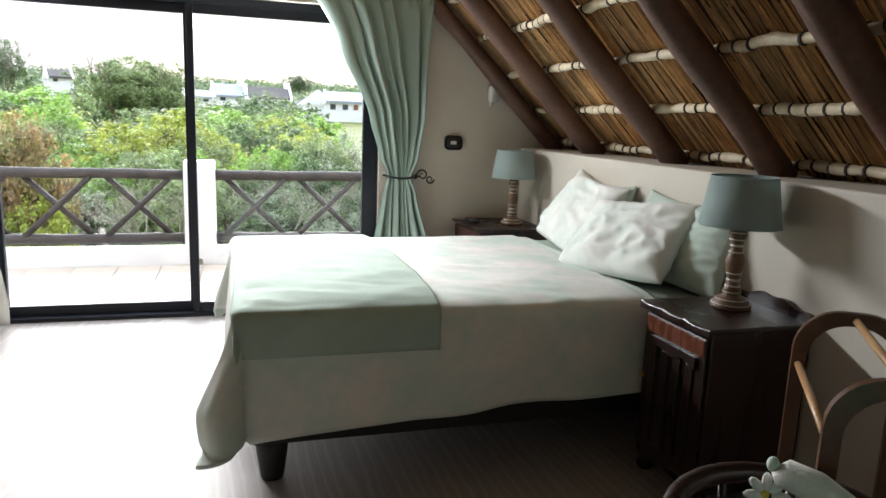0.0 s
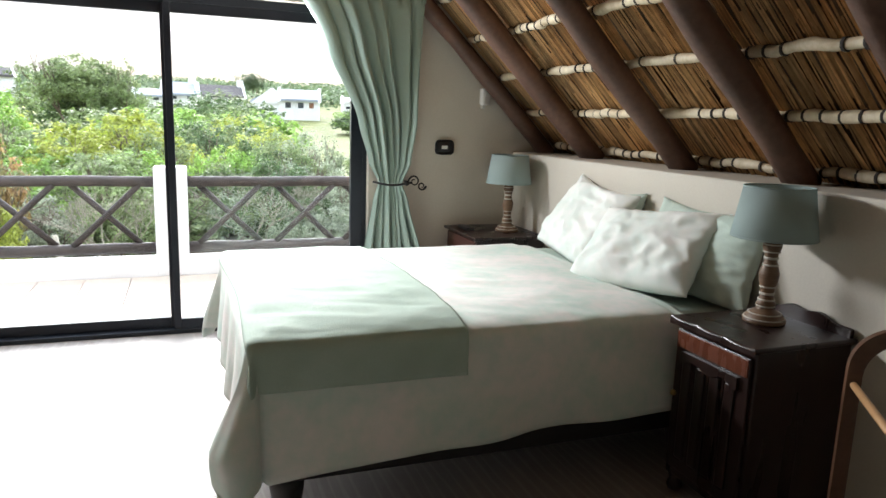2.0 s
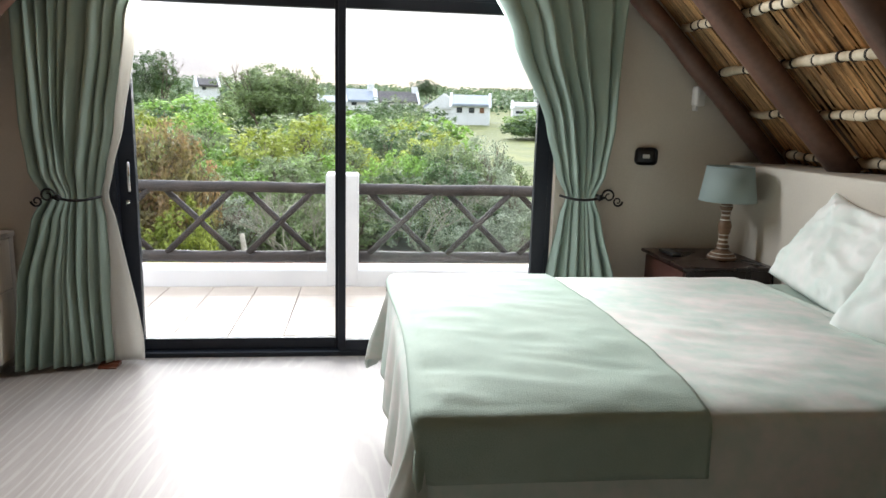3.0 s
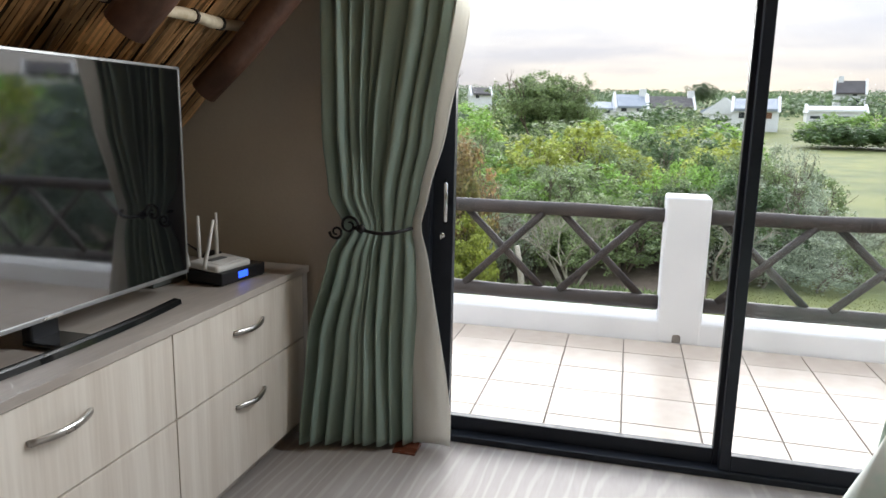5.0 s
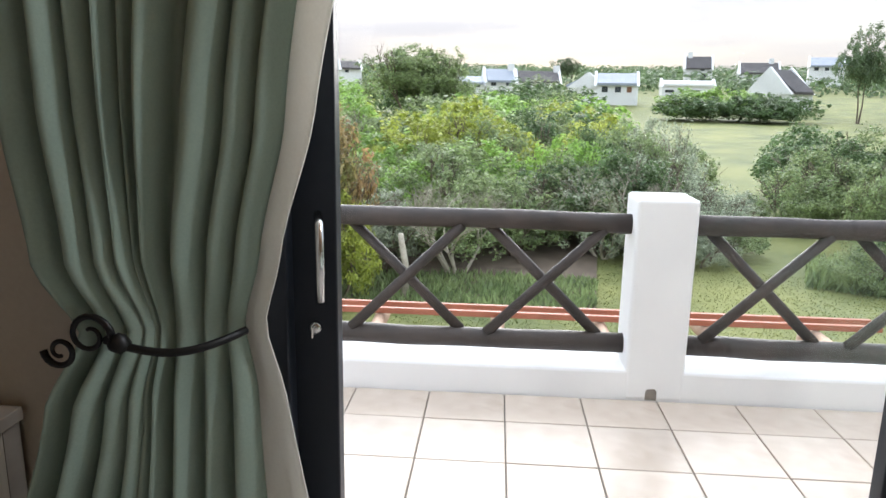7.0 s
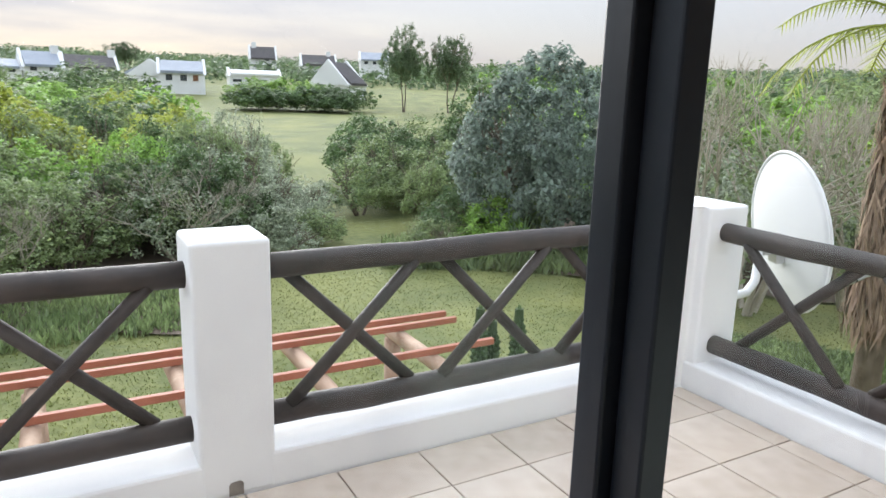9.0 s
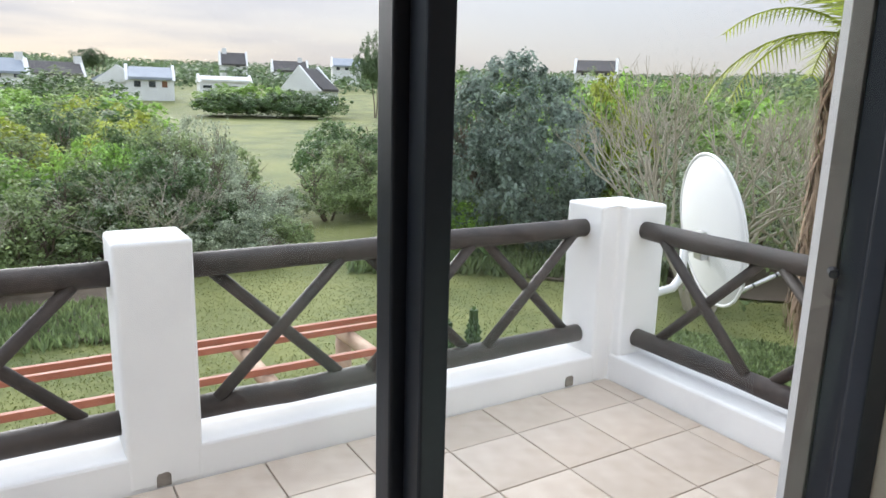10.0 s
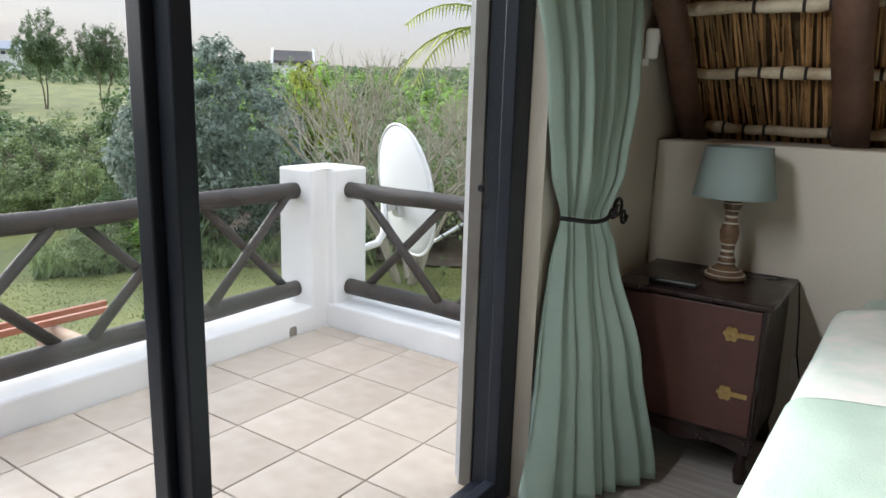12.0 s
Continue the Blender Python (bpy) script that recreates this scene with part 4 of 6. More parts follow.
def armchair():
    c = thing("armchair", "dark carved wooden chair with a curved back rail", "chair", 1.445, 0.47, 0)
    bm = bm_new()
    pts = []
    for k in range(19):
        a = math.radians(-20 + 220 * k / 18)
        pts.append((0.27 * math.cos(a), 0.27 * math.sin(a), 0.585 + 0.03 * math.sin(max(a, 0))))
    tube(bm, pts, [0.024] * 19, 12)
    part("back_rail", bm, M["mahogany"], c, "polished curved top rail", True)
    part("seat", lathe(bm_new(), [(0, 0.40), (0.25, 0.40), (0.265, 0.42), (0.25, 0.45), (0.10, 0.46), (0, 0.46)], 32), M["bedwood"], c, "dark seat", True)
    for a in (10, 55, 90, 125, 170):
        t = math.radians(a)
        part("spindle", tube(bm_new(), [(0.25 * math.cos(t), 0.25 * math.sin(t), 0.44), (0.268 * math.cos(t), 0.268 * math.sin(t), 0.60)], [0.012, 0.010], 8), M["mahogany"], c, "", True)
    for a in (45, 135, 225, 315):
        t = math.radians(a)
        part("leg", tube(bm_new(), [(0.21 * math.cos(t), 0.21 * math.sin(t), 0.41), (0.245 * math.cos(t), 0.245 * math.sin(t), 0.0)], [0.022, 0.016], 10), M["mahogany"], c, "", True)
    # plush toy lying on the seat
    sx, sy = 0.005, -0.02
    bm = bm_new()
    tube(bm, [(px + sx, py + sy, pz) for px, py, pz in ((1.62, 0.38, 0.52), (1.60, 0.46, 0.57), (1.57, 0.54, 0.62), (1.545, 0.60, 0.655), (1.51, 0.64, 0.665), (1.485, 0.655, 0.655))], [0.075, 0.07, 0.045, 0.036, 0.034, 0.018], 14)
    bmesh.ops.create_uvsphere(bm, u_segments=20, v_segments=12, radius=0.115, matrix=pose(1.57 + sx, 0.40 + sy, 0.555))
    toy = tagged(part("plush_toy", bm, M["plush"], None, "", True), "white plush toy with a cloth daisy lying on the dark chair", "soft toy")
    bm = bm_new()
    bmesh.ops.create_uvsphere(bm, u_segments=12, v_segments=8, radius=0.014, matrix=pose(1.472 + sx, 0.665 + sy, 0.612))
    fl = tagged(part("cloth_daisy", bm, M["yellow"], None, "", True), "white cloth daisy with a yellow middle on the plush toy", "soft toy")
    for k in range(8):
        a = k / 8 * math.tau
        bm = bm_new()
        bmesh.ops.create_uvsphere(bm, u_segments=10, v_segments=6, radius=1, matrix=pose(1.475 + sx, 0.655 + sy, 0.610) @ pose(0, 0, 0, 70, 0, -25) @ pose(0.030 * math.cos(a), 0.030 * math.sin(a), 0, 0, 0, math.degrees(a)) @ Matrix.Diagonal((0.022, 0.012, 0.007, 1)))
        part("petal", bm, M["plush"], fl, "white cloth petal", True)
    bm = bm_new()
    bmesh.ops.create_uvsphere(bm, u_segments=10, v_segments=8, radius=1, matrix=pose(1.487 + sx, 0.662 + sy, 0.682) @ Matrix.Diagonal((0.014, 0.014, 0.018, 1)))
    part("ear", bm, M["sheet"], toy, "small green tip", True)


M["plush"] = material("white_plush", (0.66, 0.65, 0.62), (0.78, 0.77, 0.74), 12, 0.95, bump=0.6, fine=200)
M["yellow"] = material("yellow_felt", (0.65, 0.42, 0.06), (0.75, 0.52, 0.10), 12, 0.95)
armchair()


def board():
    """A cloth-covered board that leans on the chair, tilted."""
    s, a, w = Vector((0.925, 0.03, 0.19)), Vector((0.46, 0.09, 0.88)) * 1.2, Vector((0.88, 0.0, -0.46)) * 0.38
    n = a.cross(w).normalized() * 0.022
    b = thing("covered_board", "teal cloth-covered board leaning against the dark chair", "board", 0, 0, 0)
    bm = bm_new()
    lo = [bm.verts.new(p) for p in (s, s + w, s + w + a, s + a)]
    hi = [bm.verts.new(p + n) for p in (s, s + w, s + w + a, s + a)]
    bm.faces.new(lo)
    bm.faces.new(hi)
    for k in range(4):
        bm.faces.new((lo[k], lo[(k + 1) % 4], hi[(k + 1) % 4], hi[k]))
    bmesh.ops.recalc_face_normals(bm, faces=bm.faces)
    bmesh.ops.bevel(bm, geom=list(bm.edges), offset=0.007, segments=2, profile=0.5, affect="EDGES")
    part("cover", bm, M["teal"], b, "plain teal cloth", True)


M["teal"] = material("teal_cloth", (0.13, 0.30, 0.23), (0.17, 0.36, 0.28), 3, 0.8, bump=0.15, fine=160)
board()


# ---- dresser, television and router ----
def dresser():
    x0, x1, zt = KNEE_L + 0.01, -1.70, 0.765
    ys = (4.305, 3.405, 2.505, 1.605)
    top = tagged(part("dresser_top", box(bm_new(), x0, x1 + 0.008, ys[-1], 4.355, zt - 0.028, zt, 0.002), M["cabtop"]), "long grey wood-grain top over the drawer units", "worktop")
    for a, b in zip(ys[1:], ys):
        u = thing("drawer_unit", "pale wood-grain drawer unit with bowed steel handles", "drawers", 0, 0, 0, 0, "drawer units under the television")
        part("carcass", box(bm_new(), x0, x1 - 0.022, a + 0.001, b - 0.001, 0.07, zt - 0.030), M["cabtop"], u)
        part("plinth", box(bm_new(), x0, x1 - 0.06, a + 0.002, b - 0.002, 0, 0.07), M["cabtop"], u, "recessed grey plinth")
        for z0, z1 in ((0.455, zt - 0.032), (0.075, 0.449)):
            d = part("drawer_front", box(bm_new(), x1 - 0.021, x1, a + 0.003, b - 0.003, z0, z1, 0.0015), M["drawer"], u, "pale streaked drawer front")
            yc, zc = (a + b) / 2 - 0.005, (z0 + z1) / 2 + (0.04 if z0 > 0.3 else 0.09)
            bm = bm_new()
            rows = []
            for k in range(15):
                f = k / 14
                y = yc - 0.10 + 0.20 * f
                dx, dz = 0.006 + 0.026 * math.sin(math.pi * f), 0.0
                hw = 0.009
                rows.append([bm.verts.new((x1 + dx - 0.004, y, zc - hw)), bm.verts.new((x1 + dx + 0.004, y, zc - hw)), bm.verts.new((x1 + dx + 0.004, y, zc + hw)), bm.verts.new((x1 + dx - 0.004, y, zc + hw))])
            for p, q in zip(rows, rows[1:]):
                for k in range(4):
                    bm.faces.new((p[k], p[(k + 1) % 4], q[(k + 1) % 4], q[k]))
            bm.faces.new(rows[0])
            bm.faces.new(list(reversed(rows[-1])))
            for e in (-0.098, 0.098):
                box(bm, x1, x1 + 0.008, yc + e - 0.006, yc + e + 0.006, zc - 0.007, zc + 0.007)
            part("handle", bm, M["steel"], d, "bowed brushed-steel handle", True)
    part("filler", box(bm_new(), x0, x1 - 0.002, 4.306, 4.354, 0.0, zt - 0.030), M["cabtop"], top, "grey filler strip at the wall")


dresser()


def television():
    t = thing("television", "large flat television with a dark glossy screen on a bowed stand", "television", -1.90, 3.155, 0.766, 0)
    W, z0, z1 = 1.26, 0.070, 0.798
    part("panel", box(bm_new(), -0.045, -0.004, -W / 2, W / 2, z0, z1, 0.006), M["plastic"], t)
    part("screen", box(bm_new(), -0.006, 0.0005, -W / 2 + 0.010, W / 2 - 0.010, z0 + 0.014, z1 - 0.010), M["screen"], t, "black glossy screen")
    for nm, b in (("bezel", (-0.02, 0.004, -W / 2, W / 2, z1 - 0.010, z1)), ("bezel", (-0.02, 0.004, -W / 2, W / 2, z0, z0 + 0.014)), ("bezel", (-0.02, 0.004, -W / 2, -W / 2 + 0.010, z0, z1)), ("bezel", (-0.02, 0.004, W / 2 - 0.010, W / 2, z0, z1))):
        part(nm, box(bm_new(), *b, 0.002), M["steelgrey"], t, "thin silver-grey rim")
    bm = bm_new()
    rows = []
    for k in range(25):
        f = k / 24 * 2 - 1
        y = f * 0.47
        x = 0.100 - 0.030 * f * f
        rows.append([bm.verts.new(p) for p in ((x - 0.022, y, 0.0), (x + 0.012, y, 0.0), (x + 0.008, y, 0.016), (x - 0.018, y, 0.018))])
    for p, q in zip(rows, rows[1:]):
        for k in range(4):
            bm.faces.new((p[k], p[(k + 1) % 4], q[(k + 1) % 4], q[k]))
    bm.faces.new(rows[0])
    bm.faces.new(list(reversed(rows[-1])))
    part("stand_bow", bm, M["gloss"], t, "glossy black curved foot")
    part("stand_neck", box(bm_new(), -0.05, 0.09, -0.06, 0.06, 0.004, 0.016, 0.004), M["gloss"], t)
    part("stand_post", box(bm_new(), -0.06, -0.025, -0.05, 0.05, 0.010, 0.30, 0.006), M["plastic"], t)
    part("maker_plate", box(bm_new(), 0.0035, 0.0055, -0.035, 0.035, z0 + 0.002, z0 + 0.010, 0.001), M["steel"], t, "plain silver plate")


M["steelgrey"] = material("silver_rim", (0.30, 0.30, 0.30), (0.38, 0.38, 0.38), 10, 0.35, metal=0.7, bump=0.0)
M["gloss"] = material("piano_black", (0.008, 0.008, 0.009), (0.012, 0.012, 0.013), 10, 0.08, bump=0.0, rough_vary=0.03)
television()


def router():
    zt = 0.766
    r = thing("decoder", "black decoder box with a blue display on the dresser", "decoder", -1.885, 4.015, zt, -8)
    part("case", box(bm_new(), -0.085, 0.085, -0.13, 0.13, 0.004, 0.052, 0.004), M["plastic"], r)
    part("display", box(bm_new(), 0.0845, 0.0862, -0.035, 0.02, 0.016, 0.042), M["display"], r, "lit blue display")
    for x in (-0.07, 0.07):
        for y in (-0.12, 0.12):
            part("foot", lathe(bm_new(), [(0, 0), (0.01, 0), (0.01, 0.005), (0, 0.005)], 8, x, y), M["plastic"], r)
    w = thing("router", "white wireless router with four aerials on the decoder", "router", -1.895, 3.985, zt + 0.0525, -8)
    bm = box(bm_new(), -0.07, 0.07, -0.10, 0.10, 0.0, 0.028, 0.011, 3)
    for v in bm.verts:
        v.co.z += 0.012 * (v.co.x + 0.07) / 0.14 * -1 + 0.006
        v.co.x += 0.012 * (1 - (v.co.y / 0.1) ** 2) * (1 if v.co.x > 0 else 0)
    part("case", bm, M["white_plastic"], w, "", True)
    part("vent_panel", box(bm_new(), -0.03, 0.005, -0.05, 0.04, 0.0285, 0.0325, 0.002), M["ventgrey"], w, "grey vent panel")
    for k in range(9):
        part("vent_rib", box(bm_new(), 0.012 + k * 0.005, 0.0145 + k * 0.005, -0.07, 0.07, 0.0245 - k * 0.0004, 0.0295 - k * 0.0004), M["white_plastic"], w)
    for (x, y, tx, ty) in ((0.02, -0.108, 0.042, -0.078), (-0.06, -0.108, -0.075, -0.135), (-0.075, -0.03, -0.078, -0.026), (-0.075, 0.07, -0.078, 0.076)):
        bm = bm_new()
        tube(bm, [(x, y, 0.012), (x, y, 0.028), (tx * 0.4 + x * 0.6, ty * 0.4 + y * 0.6, 0.09), (tx, ty, 0.198)], [0.008, 0.008, 0.0078, 0.006], 8)
        part("aerial", bm, M["white_plastic"], w, "slim white aerial", True)
    # things behind
    bm = bm_new()
    lathe(bm, [(0, 0), (0.042, 0), (0.046, 0.02), (0.046, 0.05), (0.035, 0.075), (0.0, 0.085)], 20, -2.02, 4.13, zt)
    tagged(part("speaker", bm, M["plastic"], None, "", True), "small round black speaker behind the router", "speaker")
    s = thing("box", "dark box standing behind the router", "box", -2.06, 3.86, zt, -5)
    part("carton", box(bm_new(), -0.03, 0.03, -0.09, 0.09, 0, 0.15, 0.004), M["boxgrey"], s)
    for pts, lab in (([(-1.96, 3.70, 1.20), (-1.99, 3.75, 1.02), (-2.00, 3.86, 0.95), (-2.02, 4.02, 0.87), (-2.02, 4.08, 0.80)], "black cable drooping behind the television"), ([(-2.05, 3.76, 1.25), (-2.06, 3.765, 1.0), (-2.07, 3.78, 0.77)], "pale cable behind the television"), ([(-2.04, 3.80, 1.23), (-2.05, 3.81, 1.0), (-2.06, 3.80, 0.77)], "pale cable behind the television")):
        tagged(part("cable", tube(bm_new(), pts, 0.004 if "black" in lab else 0.006, 6), M["plastic"] if "black" in lab else M["white_plastic"], None, "", True), lab, "cable")


M["ventgrey"] = material("grey_vent", (0.10, 0.10, 0.10), (0.2, 0.2, 0.2), 40, 0.6)
M["boxgrey"] = material("grey_green_box", (0.05, 0.06, 0.055), (0.09, 0.10, 0.09), 8, 0.7)
router()


# ---- ground ----
def height(x, y):
    """The ground's height: a flat garden, a rising green, then a low hill."""
    d = math.hypot(x, y)
    pts = ((0, -2.8), (22, -2.8), (45, -2.45), (95, -0.95), (112, 0.6), (130, 1.6), (190, 5.2), (330, 13.0), (500, 11.0), (1500, -10), (4000, -30))
    for (a, za), (b, zb) in zip(pts, pts[1:]):
        if d <= b:
            f = (d - a) / (b - a)
            z = za + (zb - za) * f
            break
    else:
        z = -30
    if d > 30:
        z += noise.noise((x * 0.02, y * 0.02, 0.3)) * min((d - 30) * 0.008, 1.2)
    return z


bm = bm_new()
rs = [0, 3, 6, 9, 12, 15, 18, 21, 24, 28, 33, 39, 46, 54, 63, 73, 84, 96, 110, 126, 145, 168, 195, 230, 270, 320, 400, 520, 700, 1000, 1500, 2200, 3200, 4000]
segs = 96
rings = [[bm.verts.new((r * math.cos(k * math.tau / segs), r * math.sin(k * math.tau / segs), height(r * math.cos(k * math.tau / segs), r * math.sin(k * math.tau / segs)))) for k in range(segs)] for r in rs[1:]]
c0 = bm.verts.new((0, 0, -2.8))
for k in range(segs):
    bm.faces.new((c0, rings[0][k], rings[0][(k + 1) % segs]))
for a, b in zip(rings, rings[1:]):
    for k in range(segs):
        bm.faces.new((a[k], b[k], b[(k + 1) % segs], a[(k + 1) % segs]))
struct("ground", bm, M["grass"], "mown green lawn and rising ground", True)


# ---- plants ----
def leaf_material(name, a, b, translucent=0.5, rough=0.5):
    return material(name, a, b, 0.9, rough, bump=0.0, fine=6, island=0.45, vary=0.12, translucent=translucent)


M["leaf_bright"] = leaf_material("bright_leaves", (0.168, 0.300, 0.062), (0.333, 0.501, 0.111))
M["leaf_yellow"] = leaf_material("yellow_green_leaves", (0.246, 0.307, 0.050), (0.442, 0.482, 0.092))
M["leaf_dark"] = leaf_material("dark_leaves", (0.064, 0.117, 0.046), (0.142, 0.217, 0.079))
M["leaf_olive"] = leaf_material("olive_leaves", (0.144, 0.203, 0.084), (0.287, 0.358, 0.155))
M["leaf_grey"] = leaf_material("grey_leaves", (0.236, 0.281, 0.181), (0.426, 0.471, 0.344))
M["leaf_silver"] = leaf_material("silver_leaves", (0.103, 0.152, 0.103), (0.383, 0.462, 0.398))
M["leaf_red"] = leaf_material("red_tinged_leaves", (0.21, 0.235, 0.075), (0.40, 0.235, 0.125))
M["leaf_far"] = leaf_material("far_leaves", (0.075, 0.125, 0.059), (0.151, 0.208, 0.100))
M["bark"] = material("grey_bark", (0.10, 0.075, 0.055), (0.21, 0.165, 0.125), 6, 0.85, bump=0.6, fine=40)
M["twig"] = material("pale_twigs", (0.30, 0.265, 0.205), (0.48, 0.43, 0.35), 6, 0.85, bump=0.3, fine=40)
M["dead_frond"] = material("dead_palm_fronds", (0.16, 0.10, 0.065), (0.33, 0.235, 0.165), 4, 0.85, bump=0.3, fine=30, island=0.3)


def quads_mesh(name, centres, ax, ay, mat):
    """Diamond leaves: centres with half-axes ax, ay; all numpy arrays of shape (n, 3)."""
    n = len(centres)
    v = np.empty((n, 4, 3))
    v[:, 0], v[:, 2] = centres - ax, centres + ax
    v[:, 1], v[:, 3] = centres - ay, centres + ay
    me = bpy.data.meshes.new(name)
    me.vertices.add(n * 4)
    me.vertices.foreach_set("co", v.reshape(-1))
    me.loops.add(n * 4)
    me.loops.foreach_set("vertex_index", np.arange(n * 4))
    me.polygons.add(n)
    me.polygons.foreach_set("loop_start", np.arange(n) * 4)
    me.polygons.foreach_set("loop_total", np.full(n, 4))
    me.update(calc_edges=True)
    me.materials.append(mat)
    return me


def unit(rng, n):
    d = rng.normal(size=(n, 3))
    return d / np.linalg.norm(d, axis=1, keepdims=True)


def crown_mesh(name, seed, clumps, per, leaf, clump_r, mat, low=-0.55, gap=0.2, upright=0.0, shape=1.0, lumpy=1.0):
    """Leaves in clumps over a lumpy ball of radius 1, flattened below: the outline stays uneven, with gaps."""
    rng = np.random.default_rng(seed)
    d = unit(rng, clumps * 3)
    d = d[d[:, 2] > low][:clumps]
    lump = 1 + lumpy * 0.16 * np.sin(d[:, 0] * 5 + seed) * np.cos(d[:, 1] * 4 - seed) + lumpy * 0.10 * np.sin(d[:, 2] * 7 + seed * 2)
    rad = (1 - gap * rng.random(len(d)) ** 2 * 1.6) * lump
    cc = d * rad[:, None]
    cc[:, :2] *= (1 - 0.25 * np.clip(cc[:, 2:3], 0, 1) * (shape - 1))
    inner = unit(rng, clumps // 3) * (0.55 * rng.random((clumps // 3, 1)) + 0.15)
    cc, sizes = np.vstack([cc, inner]), np.concatenate([clump_r * (0.6 + 0.8 * rng.random(len(cc))), np.full(len(inner), clump_r * 1.5)])
    n = len(cc) * per
    off = unit(rng, n) * (rng.random((n, 1)) ** 0.5)
    centre = np.repeat(cc, per, 0) + off * np.repeat(sizes, per)[:, None]
    out = centre / np.maximum(np.linalg.norm(centre, axis=1, keepdims=True), 0.05)
    nor = unit(rng, n) * 0.8 + off * 0.5 + out * 0.5 + np.array([0, 0, 0.45])
    nor /= np.linalg.norm(nor, axis=1, keepdims=True)
    t = np.cross(nor, unit(rng, n) + np.array([0, 0, upright]))
    t /= np.maximum(np.linalg.norm(t, axis=1, keepdims=True), 1e-6)
    b = np.cross(nor, t)
    s = leaf * (0.6 + 0.8 * rng.random((n, 1)))
    return quads_mesh(name, centre, t * s, b * s * 0.5, mat)


def limbs_mesh(seed, trunks, mat_name="bark", spread=0.75, thick=0.05, depth=3):
    """Tapered stems that fork, inside a ball of radius 1 whose foot is at z = -1."""
    rnd = random.Random(seed)
    bm = bm_new()

    def grow(p, d, length, r, level):
        q = p + d * length
        mid = p.lerp(q, 0.5) + Vector((rnd.uniform(-1, 1), rnd.uniform(-1, 1), rnd.uniform(-1, 1))) * length * 0.08
        tube(bm, [p, mid, q], [r, r * 0.82, r * 0.62], 5 if level < 2 else 4, False)
        if level < depth:
            for _ in range(rnd.choice((2, 3))):
                e = (d + Vector((rnd.uniform(-1, 1), rnd.uniform(-1, 1), rnd.uniform(-0.4, 0.8))) * spread).normalized()
                grow(q, e, length * rnd.uniform(0.6, 0.8), r * 0.58, level + 1)
    for _ in range(trunks):
        a = rnd.uniform(0, math.tau)
        grow(Vector((0.12 * math.cos(a), 0.12 * math.sin(a), -1.0)), Vector((0.45 * math.cos(a), 0.45 * math.sin(a), 1)).normalized(), 0.75, thick, 0)
    me = mesh_of("limbs", bm, True)
    me.materials.append(M[mat_name])
    return me


KINDS = {
    "bright": ("leaf_bright", "dense bright green leafy bush in the garden thicket", 1.25, 0.05),
    "yellow": ("leaf_yellow", "yellow-green leafy bush in the garden thicket", 1.25, 0.05),
    "dark": ("leaf_dark", "dark green leafy bush in the garden thicket", 1.2, 0.045),
    "olive": ("leaf_olive", "dull olive green bush with twiggy growth", 1.1, 0.04),
    "grey": ("leaf_grey", "grey-green scrubby bush with fine pale leaves", 1.0, 0.035),
    "red": ("leaf_red", "bush with red-tinged leaves among the green thicket", 1.15, 0.045),
}
STEMS = [limbs_mesh(60 + k, 4) for k in range(3)]
PROTO = {}
for i, (kind, (mat, label, dens, leaf)) in enumerate(KINDS.items()):
    PROTO[kind] = [crown_mesh("crown", 100 + i * 10 + k, int(95 * dens), 44, leaf, 0.17, M[mat]) for k in range(2)]
    PROTO[kind + "_far"] = [crown_mesh("crown", 300 + i * 10 + k, 70, 24, leaf * 1.55, 0.20, M[mat]) for k in range(2)]


def plant(kind, x, y, wide, high, rnd, far=False, name="bush", label=""):
    """A bush: limbs and a crown that fill the given width and height."""
    t = thing(name, label or KINDS[kind][1], name, x, y, height(x, y) - 0.05, rnd.uniform(0, 360), "garden bushes")
    c = part("crown", rnd.choice(PROTO[kind + ("_far" if far else "")]), None, t)
    c.matrix_basis = pose(0, 0, high * 0.5) @ Matrix.Diagonal((wide / 2, wide / 2, high * 0.52, 1))
    if not far:
        l = part("stems", rnd.choice(STEMS), None, t)
        l.matrix_basis = pose(0, 0, high * 0.5) @ Matrix.Diagonal((wide / 2.3, wide / 2.3, high * 0.5, 1))
    return t


OX, OY = -0.5, 3.6


def polar(a, d):
    return OX + d * math.sin(radians(a)), OY + d * math.cos(radians(a))


def thicket(a0, a1, d0, d1, n, h0, h1, w0, w1, kinds, seed, far=False):
    """n bushes spread over a sector seen from the house; low in front, high behind."""
    rnd = random.Random(seed)
    for k in range(n):
        f = (k + rnd.random()) / n
        g = ((k * 0.61803 + rnd.random() * 0.2) % 1.0)
        a, d = a0 + (a1 - a0) * g, d0 + (d1 - d0) * f
        x, y = polar(a, d)
        plant(rnd.choice(kinds), x, y, rnd.uniform(w0, w1), (h0 + (h1 - h0) * f) * rnd.uniform(0.85, 1.12), rnd, far)


# thicket before the balcony, rising towards the back
thicket(-34, 3, 15.5, 18.5, 15, 1.9, 2.5, 2.0, 3.0, ("bright", "bright", "olive", "grey", "olive"), 1)
thicket(-36, 7, 18.5, 24, 20, 2.6, 3.2, 2.4, 3.6, ("bright", "yellow", "olive", "bright", "olive"), 2)
thicket(-38, 8, 24, 33, 24, 3.2, 3.6, 3.0, 4.4, ("yellow", "bright", "dark", "yellow", "olive"), 3)
thicket(-40, 7, 33, 55, 30, 3.4, 3.4, 4.0, 6.0, ("yellow", "bright", "olive", "dark"), 4, True)
